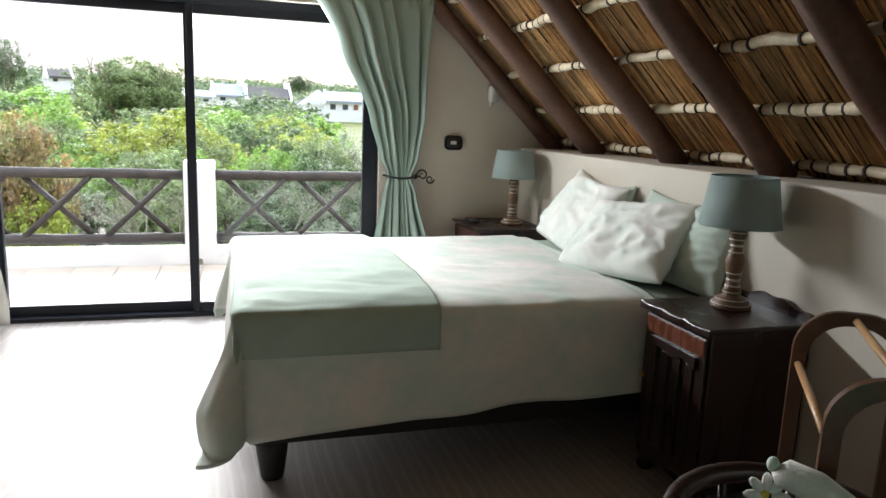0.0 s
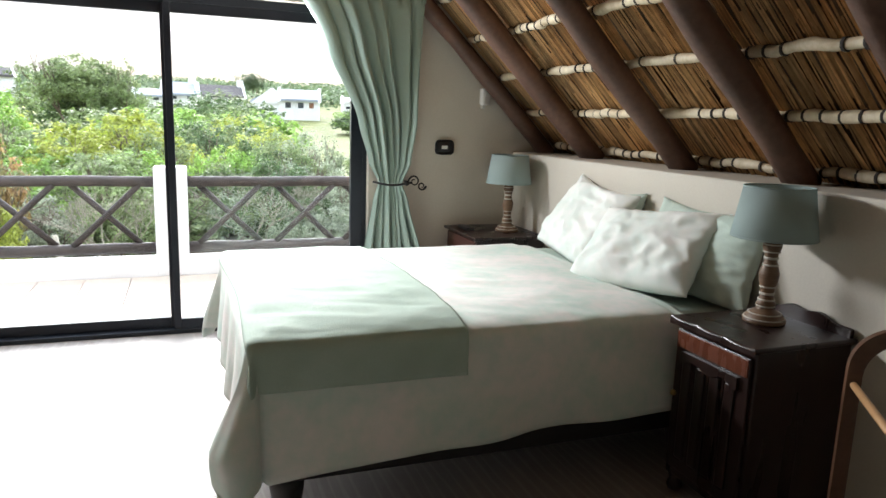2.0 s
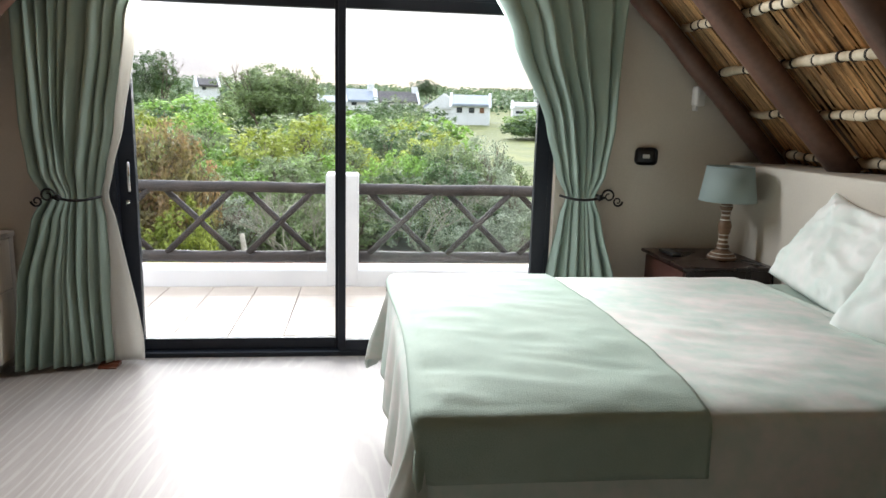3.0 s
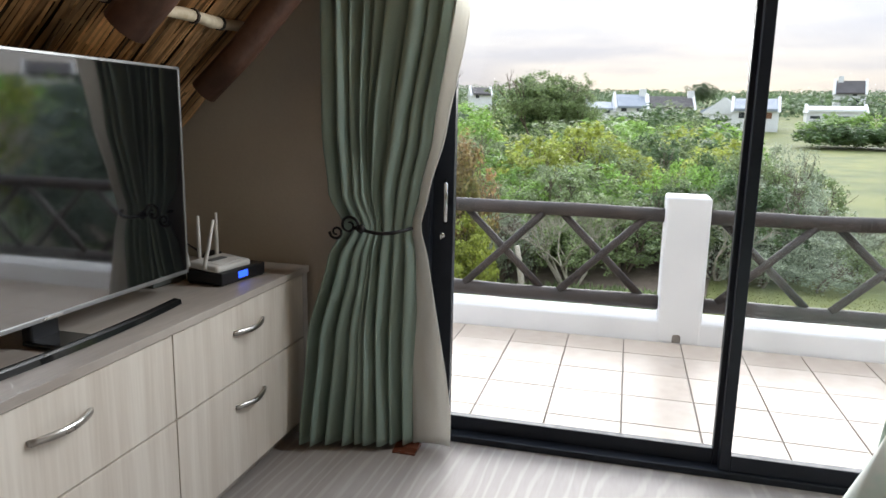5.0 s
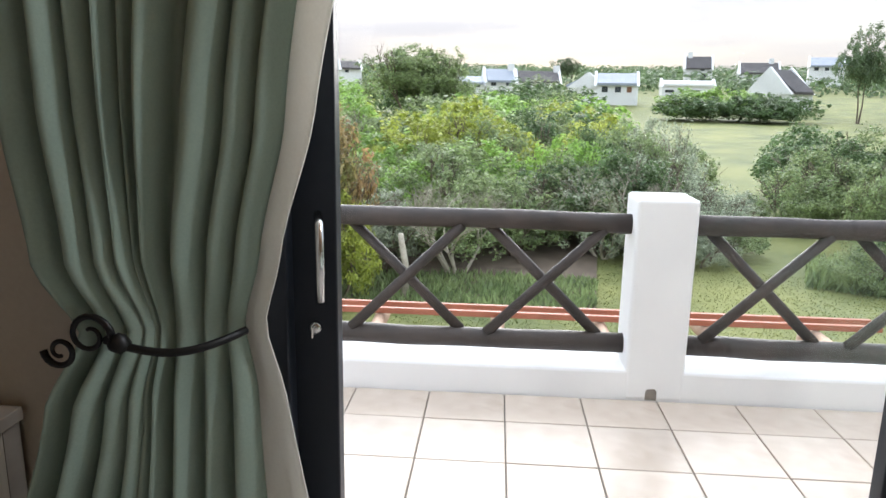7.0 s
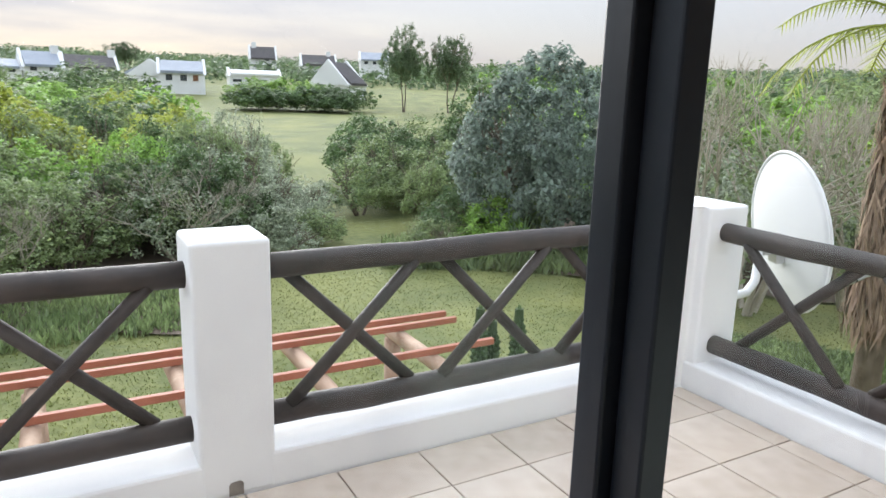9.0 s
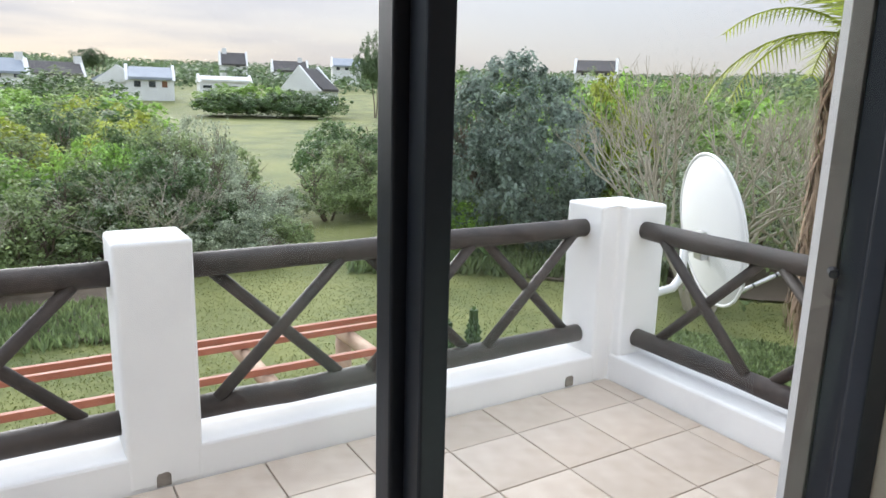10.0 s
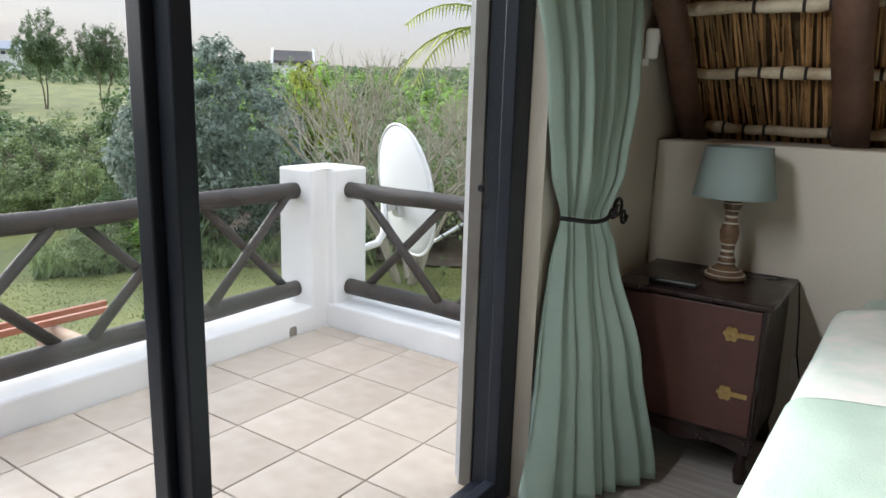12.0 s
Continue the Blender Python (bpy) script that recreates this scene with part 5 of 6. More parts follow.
# twiggy grey scrub at the mouth of the green
thicket(3, 11, 19, 24, 7, 2.0, 2.7, 2.2, 3.2, ("grey", "olive", "dark"), 5)
thicket(7, 13, 18, 25, 12, 2.4, 3.4, 2.0, 2.8, ("grey", "olive", "dark", "grey"), 6)
thicket(11.5, 15.5, 17.5, 26, 10, 1.7, 2.4, 1.8, 2.6, ("grey", "grey", "olive"), 16)
thicket(15.5, 20, 17.5, 25, 7, 0.9, 1.3, 1.6, 2.2, ("grey", "grey", "olive"), 17)
thicket(22, 34, 24, 32, 17, 2.0, 2.9, 2.4, 3.6, ("olive", "dark", "olive", "dark"), 7)
thicket(26, 36, 17.5, 22, 6, 1.3, 2.0, 1.6, 2.4, ("olive", "bright", "dark"), 8)
# behind the dish
thicket(49, 75, 18, 25, 13, 2.6, 3.6, 2.6, 3.8, ("olive", "grey", "olive", "yellow"), 9)
thicket(30, 47, 25.5, 31, 9, 2.8, 3.6, 2.6, 3.8, ("olive", "dark", "dark"), 19)
thicket(40, 80, 24, 36, 16, 4.0, 5.2, 3.4, 5.0, ("olive", "dark", "bright"), 10, True)
# round the green
thicket(13, 22.2, 84, 92, 16, 2.6, 3.4, 4.5, 6.5, ("dark", "dark", "bright"), 11, True)
thicket(-30, 8, 58, 90, 26, 3.6, 4.2, 6, 9, ("dark", "olive", "bright"), 12, True)
thicket(33, 46, 60, 100, 8, 2.0, 3.0, 3, 5, ("dark", "olive"), 13, True)
thicket(32, 80, 45, 95, 26, 4.5, 6.0, 6, 9, ("dark", "olive", "bright"), 14, True)
rnd = random.Random(77)
for a, d, w, h in ((-15.0, 14.6, 2.0, 3.7), (-18.0, 15.2, 2.6, 4.0), (-22.5, 15, 2.8, 4.0)):
    x, y = polar(a, d)
    plant("red", x, y, w, h, rnd)
x, y = polar(44.6, 24.5)
plant("yellow", x, y, 2.8, 4.7, rnd)
for a, d, w, h in ((-14.5, 13.4, 1.5, 2.1), (-19, 13.5, 1.6, 1.7)):
    x, y = polar(a, d)
    plant("yellow", x, y, w, h, rnd)


def big_bush():
    x, y = polar(37.1, 20.0)
    t = thing("bush", "large rounded dark bush with silvery leaf tips", "bush", x, y, height(x, y))
    c = part("crown", crown_mesh("crown", 7, 420, 64, 0.028, 0.095, M["leaf_silver"], -0.95, 0.10, 0.0, 1.0, 0.35), None, t)
    c.matrix_basis = pose(0, 0, 2.45) @ Matrix.Diagonal((2.42, 2.42, 2.85, 1))
    l = part("stems", STEMS[0], None, t)
    l.matrix_basis = pose(0, 0, 2.4) @ Matrix.Diagonal((1.9, 1.9, 2.4, 1))


big_bush()


def bare_bush(a, d, wide, high, seed, leaves):
    x, y = polar(a, d)
    t = thing("shrub", "pale bare-branched shrub with sparse leaves", "shrub", x, y, height(x, y))
    l = part("branches", limbs_mesh(seed, 8, "twig", 0.62, 0.033, 5), None, t, "pale bare branches")
    l.matrix_basis = pose(0, 0, high * 0.45) @ Matrix.Diagonal((wide / 2, wide / 2, high * 0.45, 1))
    c = part("crown", crown_mesh("crown", seed, 120, leaves, 0.030, 0.15, M["leaf_olive"], -0.7, 0.5), None, t, "sparse olive leaves")
    c.matrix_basis = pose(0, 0, high * 0.5) @ Matrix.Diagonal((wide / 2.1, wide / 2.1, high * 0.45, 1))


bare_bush(52.8, 15.5, 4.4, 4.9, 41, 10)
bare_bush(60, 17, 4.6, 4.7, 42, 14)
bare_bush(8.5, 18.2, 3.0, 2.3, 43, 10)
bare_bush(-4, 15.5, 2.8, 2.2, 44, 12)


def tree(a, d, wide, high, trunk, mat, seed, label, low=-0.5, flat=1.0):
    x, y = polar(a, d)
    t = thing("tree", label, "tree", x, y, height(x, y) - 0.1)
    l = part("trunk", limbs_mesh(seed, 2, "bark", 0.5, 0.045, 4), None, t)
    l.matrix_basis = pose(0, 0, high * 0.5) @ Matrix.Diagonal((wide / 2.4, wide / 2.4, high * 0.5, 1))
    c = part("crown", crown_mesh("crown", seed, 260, 40, 0.034, 0.13, M[mat], low, 0.5), None, t)
    ch = (high - trunk) / 2
    c.matrix_basis = pose(0, 0, trunk + ch) @ Matrix.Diagonal((wide / 2, wide / 2, ch * flat, 1))


tree(26.0, 92, 5.6, 10.4, 2.2, "leaf_far", 51, "tall open-crowned tree beside the green")
tree(29.6, 93, 5.8, 10.0, 2.0, "leaf_far", 52, "tall open-crowned tree beside the green")
tree(-7.2, 62, 8.0, 7.6, 1.5, "leaf_olive", 53, "broad feathery tree above the thicket")
tree(-4.6, 63, 5.5, 6.9, 1.5, "leaf_olive", 54, "broad feathery tree above the thicket")
tree(-16, 82, 6.0, 9.0, 2.5, "leaf_dark", 55, "dark layered conifer on the skyline")
tree(5.2, 150, 6, 6.5, 2.0, "leaf_far", 56, "small dark tree on the skyline")

# far woods on the hill
rng = np.random.default_rng(12)
n = 7500
aa, dd = np.radians(rng.uniform(-60, 88, n)), rng.uniform(130, 420, n)
cx, cy = OX + dd * np.sin(aa), OY + dd * np.cos(aa)
cz = np.array([height(a, b) for a, b in zip(cx, cy)])
per = 30
size = np.repeat(rng.uniform(1.0, 3.0, n), per)[:, None]
off = unit(rng, n * per)
cc = np.repeat(np.stack([cx, cy, cz + 0.6], 1), per, 0) + off * size * np.array([1.2, 1.2, 0.9])
nor = off * 0.8 + unit(rng, n * per) * 0.6 + np.array([0, 0, 0.5])
tt = np.cross(nor, unit(rng, n * per))
tt /= np.linalg.norm(tt, axis=1, keepdims=True)
bb = np.cross(nor, tt)
bb /= np.linalg.norm(bb, axis=1, keepdims=True)
ss = 0.42 * (0.6 + 0.8 * rng.random((n * per, 1))) * (size / 2.0)
tagged(part("far_woods", quads_mesh("far_woods", cc, tt * ss, bb * ss * 0.7, M["leaf_far"]), None), "dark green scrub covering the far hill", "woods", "", "stuff")


def blades(name, label, a0, a1, d0, d1, n, tall, wide, mat, seed):
    """Grass or low leaves as thin upright blades."""
    rg = np.random.default_rng(seed)
    a, d = np.radians(rg.uniform(a0, a1, n)), rg.uniform(d0, d1, n)
    x, y = OX + d * np.sin(a), OY + d * np.cos(a)
    z = np.array([height(p, q) for p, q in zip(x, y)])
    h = tall * (0.5 + rg.random(n))
    c = np.stack([x, y, z + h * 0.45], 1)
    lean = rg.normal(size=(n, 3)) * np.array([0.35, 0.35, 0]) + np.array([0, 0, 1])
    side = rg.normal(size=(n, 3)) * np.array([1, 1, 0])
    side /= np.linalg.norm(side, axis=1, keepdims=True)
    tagged(part(name, quads_mesh(name, c, lean * h[:, None] * 0.5, side * wide, mat), None), label, "grass", "", "stuff")


M["blade"] = leaf_material("grass_blades", (0.11, 0.155, 0.04), (0.21, 0.24, 0.085), 0.3)
M["lawn_blade"] = leaf_material("lawn_blades", (0.10, 0.13, 0.03), (0.25, 0.255, 0.08), 0.4)
blades("lawn_grass", "short mown blades on the lawn", -36, 75, 7.0, 18.0, 70000, 0.030, 0.011, M["lawn_blade"], 8)
blades("long_grass", "low leafy growth along the foot of the thicket", -36, 8, 12.8, 15.5, 9000, 0.20, 0.03, M["leaf_olive"], 3)
blades("ground_cover", "low leafy ground cover in the garden bed", 51, 66, 10.8, 13.4, 12000, 0.17, 0.06, M["leaf_olive"], 4)
blades("border_plants", "low leafy plants in the border bed", 24, 50, 17.0, 19.5, 5000, 0.35, 0.05, M["leaf_olive"], 5)

# bare soil beds under the thicket and border
M["soil"] = material("garden_soil", (0.09, 0.065, 0.045), (0.17, 0.13, 0.095), 3, 0.95, bump=0.8, fine=25)


def soil_bed(a0, a1, d0, d1, label, lift):
    bm = bm_new()
    def f(u, v):
        a = a0 + (a1 - a0) * u
        d = d0 + (d1 - d0) * v + 0.35 * math.sin(u * 17) * (1 - v)
        x, y = polar(a, d)
        return (x, y, height(x, y) + lift + 0.03 * noise.noise((x, y, 1)))
    grid(bm, 40, 5, f)
    struct("ground_bed", bm, M["soil"], label)


soil_bed(-40, 8, 13.0, 24, "bare soil and litter under the thicket", 0.05)
soil_bed(30, 70, 17.2, 26, "bare brown garden bed along the lawn", 0.045)


# ---- pergola ----
def pergola():
    p = thing("pergola", "low pergola of raw logs with red-brown battens beyond the parapet", "pergola", 0, 0, 0)
    rnd = random.Random(2)
    for y in (8.98, 8.80, 8.22, 7.68, 7.15):
        part("batten", box(bm_new(), -4.6, 2.42, y - 0.022, y + 0.022, -0.445, -0.395, 0.004), M["red_beam"], p, "red-brown batten")
    for x in (-3.9, -2.75, -1.70, -0.72, 0.16, 1.02, 1.90):
        pts = [(x + rnd.uniform(-0.02, 0.02), y, -0.51) for y in (6.61, 7.4, 8.2, 9.12)]
        part("log", tube(bm_new(), pts, 0.062, 12), M["log"], p, "pale raw log", True)
    for x in (-3.9, 1.90, -0.72):
        part("post", tube(bm_new(), [(x, 8.95, -2.8), (x, 8.95, -0.56)], 0.07, 12), M["log"], p, "", True)


pergola()


# ---- satellite dish ----
def dish():
    d = thing("satellite_dish", "white oval satellite dish on a bent pipe beside the balcony", "satellite dish", 3.33, 6.47, 0.705)
    turn = look((0, 0, 0), (0.90, -0.43, 0.16)) @ pose(0, 0, 0)
    bm = bm_new()
    rows = []
    for i in range(9):
        r = i / 8
        rows.append([bm.verts.new(turn @ Vector((0.43 * r * math.cos(k / 40 * math.tau), 0.485 * r * math.sin(k / 40 * math.tau), 0.055 * (1 - r * r)))) for k in range(40)] if i else [bm.verts.new(turn @ Vector((0, 0, 0.055)))])
    for k in range(40):
        bm.faces.new((rows[0][0], rows[1][k], rows[1][(k + 1) % 40]))
    for a, b in zip(rows[1:], rows[2:]):
        for k in range(40):
            bm.faces.new((a[k], b[k], b[(k + 1) % 40], a[(k + 1) % 40]))
    r = part("reflector", bm, M["dish"], d, "white pressed-metal reflector", True)
    mod = r.modifiers.new("thick", "SOLIDIFY")
    mod.thickness = 0.004
    part("rim", tube(bm_new(), [turn @ Vector((0.43 * math.cos(k / 40 * math.tau), 0.485 * math.sin(k / 40 * math.tau), 0)) for k in range(41)], 0.010, 8, False), M["dish"], d, "", True)
    back = turn @ Vector((0, -0.08, 0.10))
    bm = bm_new()
    box(bm, -0.05, 0.05, -0.09, 0.09, 0.0, 0.05, 0.004)
    box(bm, -0.035, 0.035, -0.03, 0.03, 0.05, 0.12, 0.004)
    bmesh.ops.transform(bm, matrix=turn @ pose(0, -0.08, 0.055), verts=bm.verts)
    part("bracket", bm, M["galv"], d, "galvanised bracket")
    b0 = turn @ Vector((0, -0.08, 0.18))
    pts = [b0 + Vector((0, 0, 0.04)), b0 + Vector((0, 0, -0.10)), b0 + Vector((-0.02, -0.01, -0.19)), b0 + Vector((-0.10, -0.02, -0.25)), b0 + Vector((-0.24, -0.02, -0.26)), Vector((2.63 - 3.33, 6.42 - 6.47, b0.z - 0.26))]
    part("mount_pipe", tube(bm_new(), pts, 0.026, 10), M["dish"], d, "white bent pipe", True)
    foot, tip = turn @ Vector((0, -0.48, 0.0)), turn @ Vector((0, -0.33, -0.52))
    part("feed_arm", tube(bm_new(), [foot, tip], 0.014, 8), M["galv"], d, "", True)
    bm = bm_new()
    bmesh.ops.create_uvsphere(bm, u_segments=14, v_segments=10, radius=0.036, matrix=Matrix.Translation(tip + Vector((0, 0, 0.03))))
    part("feed_horn", bm, M["dish"], d, "white feed horn", True)
    for k in (0.2, 0.5, 0.8):
        c = foot.lerp(tip, k)
        part("cable_tie", tube(bm_new(), [c - (tip - foot).normalized() * 0.006, c + (tip - foot).normalized() * 0.006], 0.017, 8), M["plastic"], d)


dish()


# ---- palm, cactus, agave ----
def palm():
    x, y = polar(60.9, 9.4)
    g = height(x, y)
    t = thing("palm", "palm with a skirt of dead brown fronds", "palm", x, y, g)
    part("trunk", tube(bm_new(), [(0, 0, 0), (0.03, 0, 2), (0, 0, 5.1)], [0.17, 0.15, 0.13], 12), M["bark"], t, "", True)
    rnd = random.Random(6)
    rg = np.random.default_rng(6)
    n = 1500
    a, z = rg.uniform(0, math.tau, n), rg.uniform(1.7, 4.9, n)
    r = 0.20 + 0.16 * rg.random(n) * (1 - (z - 1.9) / 6)
    c = np.stack([r * np.cos(a), r * np.sin(a), z], 1)
    ax = np.stack([rg.normal(0, 0.05, n), rg.normal(0, 0.05, n), np.full(n, -0.24)], 1)
    ay = np.stack([-np.sin(a) * 0.018, np.cos(a) * 0.018, np.zeros(n)], 1)
    part("dead_skirt", quads_mesh("dead_skirt", c, ax, ay, M["dead_frond"]), None, t, "hanging dead brown fronds")
    for k in range(16):
        az = k / 16 * math.tau + rnd.uniform(-0.2, 0.2)
        el = rnd.uniform(0.1, 1.1)
        length = rnd.uniform(1.5, 1.9)
        pts, p = [], Vector((0, 0, 5.05))
        for s in range(9):
            e = el - s * 0.19
            pts.append(p.copy())
            p = p + Vector((math.cos(az) * math.cos(e), math.sin(az) * math.cos(e), math.sin(e))) * length / 8
        bm = tube(bm_new(), pts, [0.02 - 0.0018 * i for i in range(9)], 5, False)
        side = Vector((-math.sin(az), math.cos(az), 0))
        for s in range(1, 8):
            for f in (0.0, 0.25, 0.5, 0.75):
                b = pts[s].lerp(pts[s + 1], f)
                along = (pts[s + 1] - pts[s]).normalized()
                for sg in (-1, 1):
                    tip = b + (side * sg * 0.85 + along * 0.55 + Vector((0, 0, -0.25 - rnd.random() * 0.25))) * (0.46 * (1 - abs(s + f - 3.5) / 6.5))
                    w = along * 0.016
                    vs = [bm.verts.new(q) for q in (b - w, b + w, tip)]
                    bm.faces.new(vs)
        part("frond", bm, M["leaf_yellow"], t, "arching green frond")


palm()


def cactus():
    rnd = random.Random(3)
    for k, (dx, dy, h) in enumerate(((0.0, 0.0, 2.05), (0.22, 0.08, 1.85), (0.48, -0.05, 2.0))):
        x, y = 3.45 + dx, 10.0 + dy
        t = thing("cactus", "knobbly dark green columnar plant in the garden", "cactus", x, y, -2.85, 0, "columnar plants")
        bm = bm_new()
        rings = []
        for i in range(30):
            z = h * i / 29
            r0 = 0.085 * (1 if i < 26 else 1 - (i - 25) * 0.2)
            rings.append((z, r0))
        for i, (z, r0) in enumerate(rings):
            for m in range(8):
                a = (m + 0.5 * (i % 2)) / 8 * math.tau
                v = [bm.verts.new((r0 * 0.75 * math.cos(a + q), r0 * 0.75 * math.sin(a + q), z + w)) for q, w in ((-0.4, 0), (0, -0.045), (0.4, 0), (0, 0.05))]
                tip = bm.verts.new((r0 * 1.25 * math.cos(a), r0 * 1.25 * math.sin(a), z + 0.01))
                for j in range(4):
                    bm.faces.new((v[j], v[(j + 1) % 4], tip))
        tube(bm, [(0, 0, 0), (0, 0, h)], [0.075, 0.05], 10)
        part("stem", bm, M["leaf_dark"], t)


cactus()


def agave(a, d, size, seed):
    x, y = polar(a, d)
    t = thing("agave", "spiky dark green yucca in the border", "agave", x, y, height(x, y) - 0.02)
    rnd = random.Random(seed)
    for k in range(34):
        az, el = k * 2.4, rnd.uniform(0.15, 1.35)
        bm = bm_new()
        rows, p = [], Vector((0, 0, 0.5 * size))
        side = Vector((-math.sin(az), math.cos(az), 0))
        for s in range(5):
            e = el - s * 0.10
            w = side * (0.03 * size * (1 - s / 4.2))
            rows.append([bm.verts.new(p - w), bm.verts.new(p + w)])
            p = p + Vector((math.cos(az) * math.cos(e), math.sin(az) * math.cos(e), math.sin(e))) * 0.26 * size
        for q, r in zip(rows, rows[1:]):
            bm.faces.new((q[0], q[1], r[1], r[0]))
        part("leaf", bm, M["leaf_dark"], t)


agave(44.5, 17.2, 1.5, 1)
agave(35.5, 17.0, 1.1, 2)
x, y = polar(-8.8, 13.6)
bm = tube(bm_new(), [(x, y, -2.82), (x + 0.05, y, -2.2), (x - 0.08, y, -1.4)], [0.09, 0.075, 0.06], 8)
tagged(part("tree_stump", bm, M["twig"], None, "", True), "pale dead trunk standing in long grass", "stump")


# ---- houses on the far slope ----
M["roof_dark"] = material("dark_thatch_roof", (0.06, 0.055, 0.055), (0.11, 0.10, 0.10), 0.6, 0.85, bump=0.3, fine=6)
M["roof_blue"] = material("grey_blue_roof", (0.22, 0.25, 0.30), (0.32, 0.35, 0.40), 0.6, 0.6, bump=0.2, fine=6)
M["house_white"] = material("limewashed_walls", (0.68, 0.68, 0.68), (0.80, 0.80, 0.80), 0.4, 0.85, bump=0.1, fine=4)
M["window_dark"] = material("dark_window_glass", (0.02, 0.025, 0.03), (0.05, 0.06, 0.07), 1, 0.15, bump=0.0)
M["brown_door"] = material("brown_doors", (0.16, 0.07, 0.035), (0.22, 0.10, 0.05), 2, 0.5)


def house(a, d, base, w, dep, wall, roof, rz, roof_mat, openings, label, chimney=0.0):
    """A gabled house with its ridge along w; openings: place along the front, height above the foot, width, height, material."""
    wall, roof = wall * 0.75, roof * 0.75
    x, y = polar(a, d)
    h = thing("house", label, "house", x, y, base - 0.4, rz, "houses on the slope")
    part("wall", prism(bm_new(), [(-dep / 2, -4), (dep / 2, -4), (dep / 2, wall), (0, wall + roof), (-dep / 2, wall)], "x", -w / 2, w / 2), M["house_white"], h)
    k = 1 + 0.35 / max(dep / 2, 1)
    r = part("roof", prism(bm_new(), [(-dep / 2 * k, wall - roof * (k - 1) + 0.05), (0, wall + roof + 0.05), (dep / 2 * k, wall - roof * (k - 1) + 0.05), (dep / 2 * k, wall - roof * (k - 1) + 0.40), (0, wall + roof + 0.42), (-dep / 2 * k, wall - roof * (k - 1) + 0.40)], "x", -w / 2 + 0.25, w / 2 - 0.25), M[roof_mat], h)
    for e in (-1, 1):
        part("gable", prism(bm_new(), [(-dep / 2 - 0.2, wall - 0.2), (0, wall + roof + 0.75), (dep / 2 + 0.2, wall - 0.2)], "x", e * w / 2 - 0.2, e * w / 2 + 0.2), M["house_white"], h, "white gable parapet")
    if chimney:
        part("chimney", box(bm_new(), chimney - 0.5, chimney + 0.5, -0.5, 0.5, wall + roof - 0.5, wall + roof + 1.3, 0.05), M["house_white"], r)
    for px, pz, ow, oh, mat in openings:
        pz, ow, oh = pz * 0.75, ow * 0.7, oh * 0.55
        win = part("window" if mat == "window_dark" else "door", box(bm_new(), px - ow / 2, px + ow / 2, -dep / 2 - 0.06, -dep / 2 + 0.1, pz, pz + oh), M[mat], h)
        part("frame", box(bm_new(), px - ow / 2 - 0.12, px + ow / 2 + 0.12, -dep / 2 - 0.09, -dep / 2 - 0.05, pz + oh, pz + oh + 0.14), M["house_white"], win)


W, D = "window_dark", "brown_door"


def seat(a0, a1, d, low, top, dep, rz, roof_mat, openings, label, share=0.5, chimney=0.0):
    """A house between two bearings at distance d, from a low to a top angle of sight; share: the roof's part of its height."""
    z0, z1 = 1.43 + d * math.tan(radians(low)), 1.43 + d * math.tan(radians(top))
    wide, tall = d * radians(a1 - a0) * 0.92, (z1 - z0) / 0.75
    house((a0 + a1) / 2, d, z0 + 0.4, wide, dep, tall * (1 - share), tall * share, rz, roof_mat, openings, label, chimney)


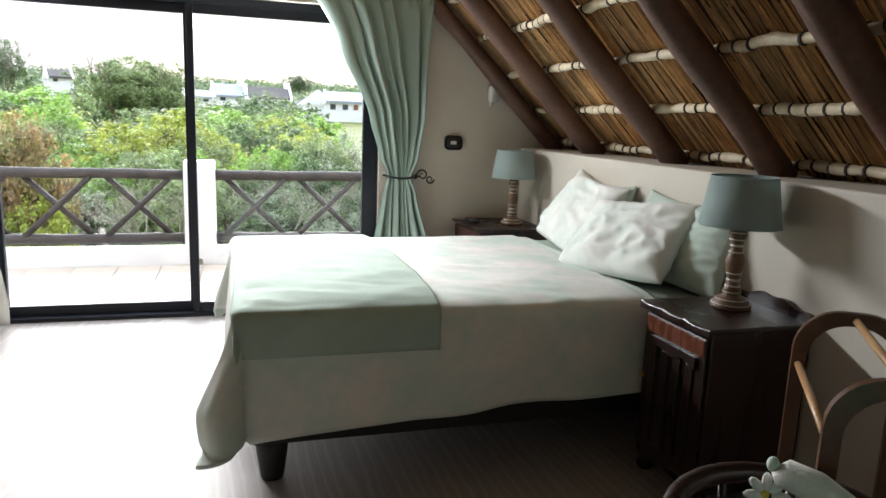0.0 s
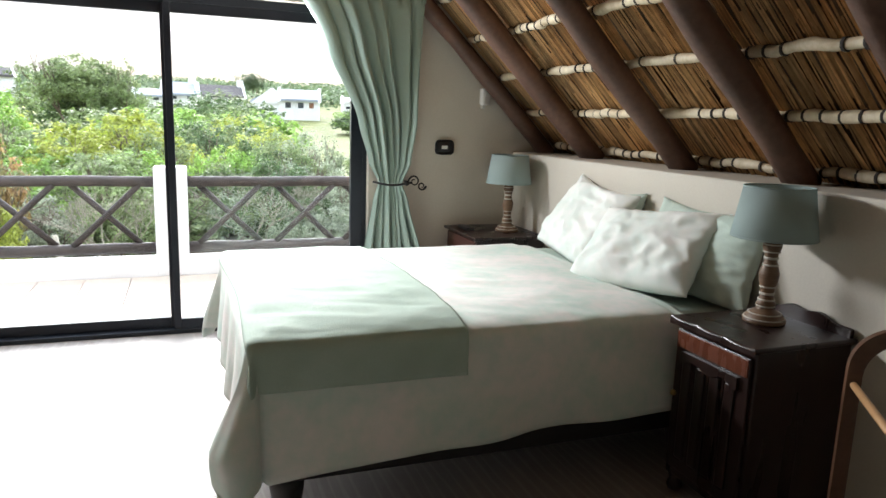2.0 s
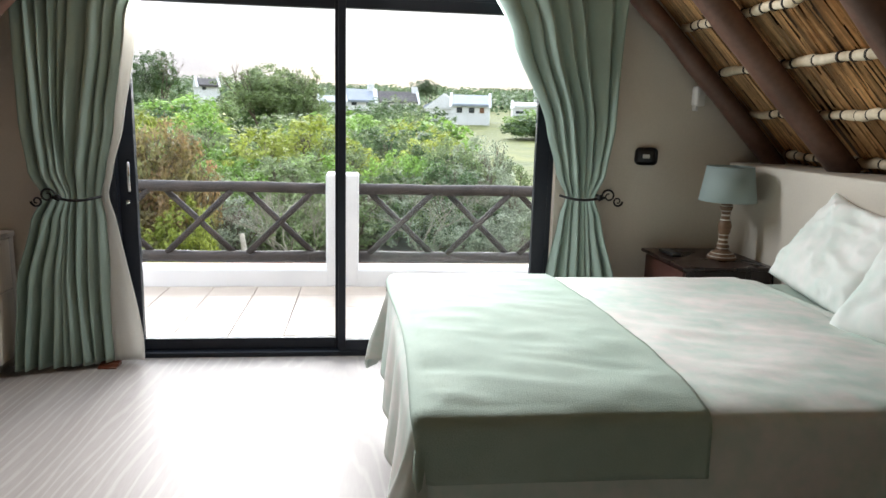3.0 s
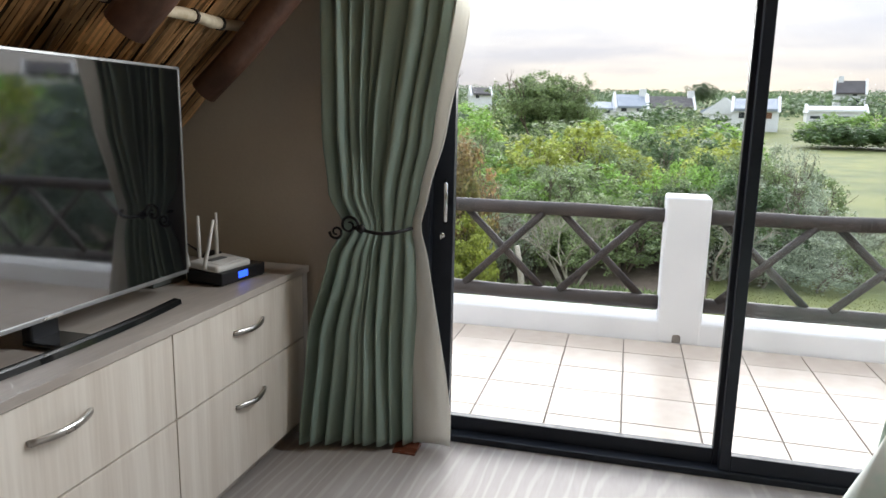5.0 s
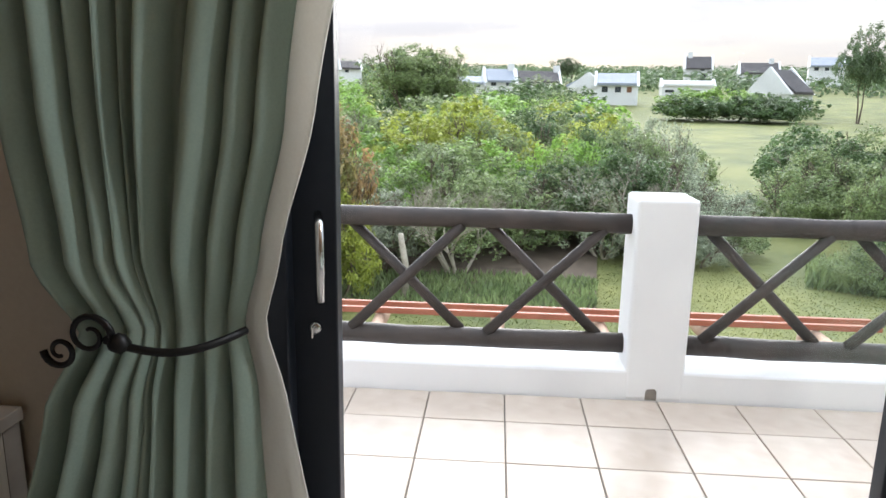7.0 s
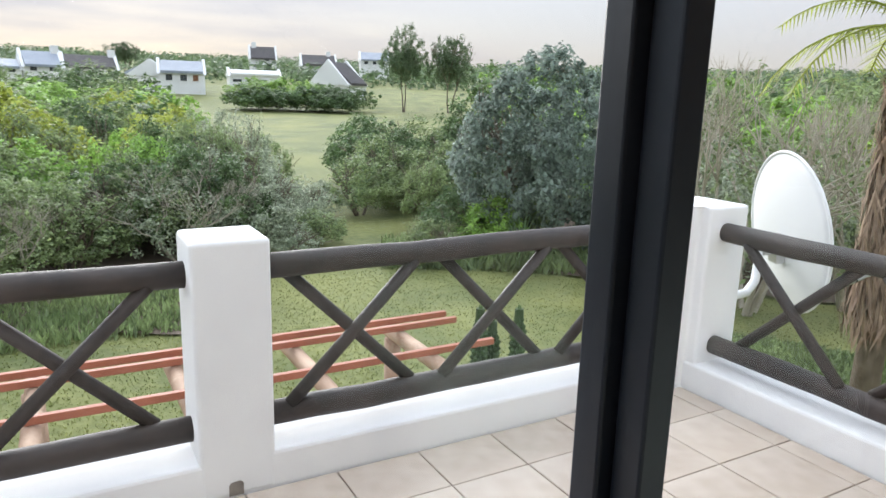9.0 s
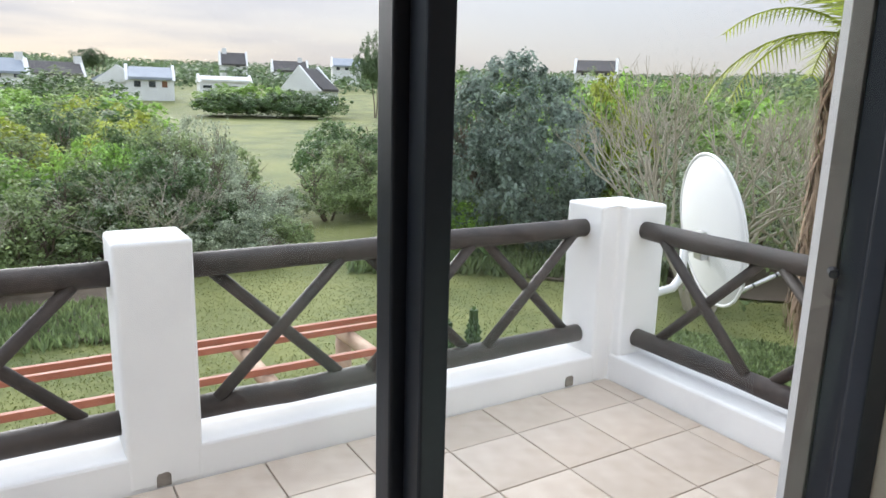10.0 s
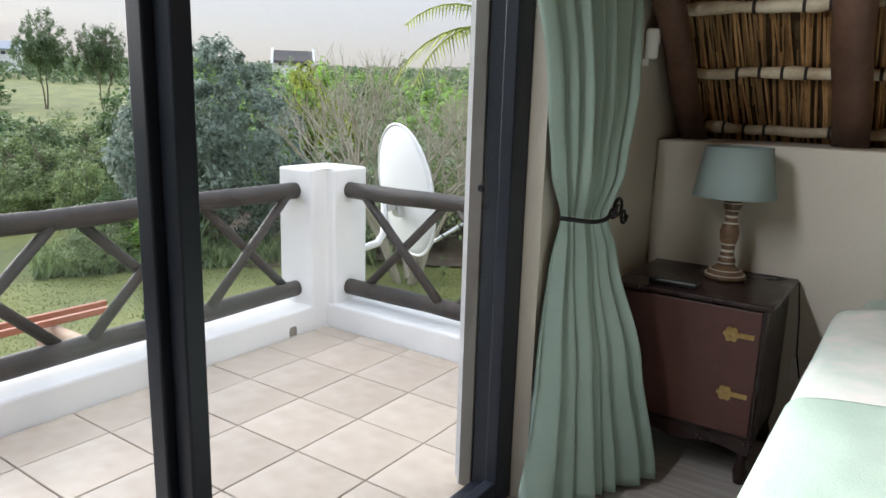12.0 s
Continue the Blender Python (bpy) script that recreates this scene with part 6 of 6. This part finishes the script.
seat(-3.5, -1.2, 117, 0.45, 1.30, 5, 6, "roof_blue", ((-0.8, 0.5, 1.2, 0.9, W), (1.0, 0.5, 1.2, 0.9, W)), "low house with a grey-blue roof")
seat(-1.4, 1.2, 118, 0.55, 1.90, 6, 8, "roof_blue", ((-1.2, 0.6, 1.2, 1.1, W), (1.2, 0.6, 1.2, 1.1, W)), "white gabled house with a grey-blue roof and chimney", 0.6, 2.0)
seat(1.1, 4.8, 122, 0.80, 1.80, 6, 4, "roof_dark", ((-2, 0.4, 1, 0.8, W),), "long low house with a dark thatched roof", 0.72, 3.2)
seat(6.5, 7.5, 111, 0.35, 1.55, 6, 74, "roof_blue", (), "small white gabled wing beside a house", 0.62)
seat(7.4, 10.85, 110, 0.30, 1.66, 6, -8, "roof_blue", ((-1.7, 0.3, 1.2, 1.5, W), (0.2, 0.3, 1.2, 1.5, W), (1.8, 0.3, 1.0, 1.5, D)), "white house with a grey-blue roof and tall windows")
seat(12.3, 16.4, 128, 0.40, 1.20, 6, -8, "house_white", ((-3, 0.2, 2.0, 0.8, W), (1, 0.2, 2.4, 0.8, W)), "low white house with a flat roof line", 0.3)
seat(14.0, 16.1, 165, 1.40, 3.00, 6, -12, "roof_dark", ((-1.5, 0.8, 1.3, 1.1, W), (1.2, 0.8, 1.3, 1.1, W), (0.8, 2.6, 1.2, 0.9, W)), "tall white double-storey house with a dark roof", 0.48, -1.8)
seat(17.8, 20.7, 172, 1.60, 2.55, 7, -14, "roof_dark", ((-2, 0.3, 1.2, 1.0, W),), "white house with a dark hipped roof", 0.7, 2.4)
seat(19.6, 21.9, 106, 0.30, 1.98, 7.5, 28, "roof_dark", (), "steep white gable with a dark thatched roof", 0.85)
seat(22.4, 24.8, 175, 1.95, 2.90, 7, -20, "roof_blue", ((-2, 0.6, 1.2, 1.2, W), (0, 0.6, 1.2, 1.2, W), (2, 0.6, 1.2, 1.2, W)), "white house with dormers on the skyline", 0.55)
seat(-12.9, -11.1, 135, 1.40, 2.30, 5, 20, "roof_dark", ((-0.8, 0.6, 1.0, 0.9, W),), "small white house among trees on the hill")
seat(41.6, 45.0, 118, 1.90, 3.15, 6, -44, "roof_dark", ((-1.8, 0.7, 1.1, 0.9, W), (0, 0.7, 1.1, 0.9, W), (1.8, 0.7, 1.1, 0.9, W)), "white house with a dark roof and a curved gable", 0.6)
seat(42.2, 43.7, 100, 0.70, 1.55, 5, 30, "roof_dark", (), "small white gable below a larger house", 0.8)
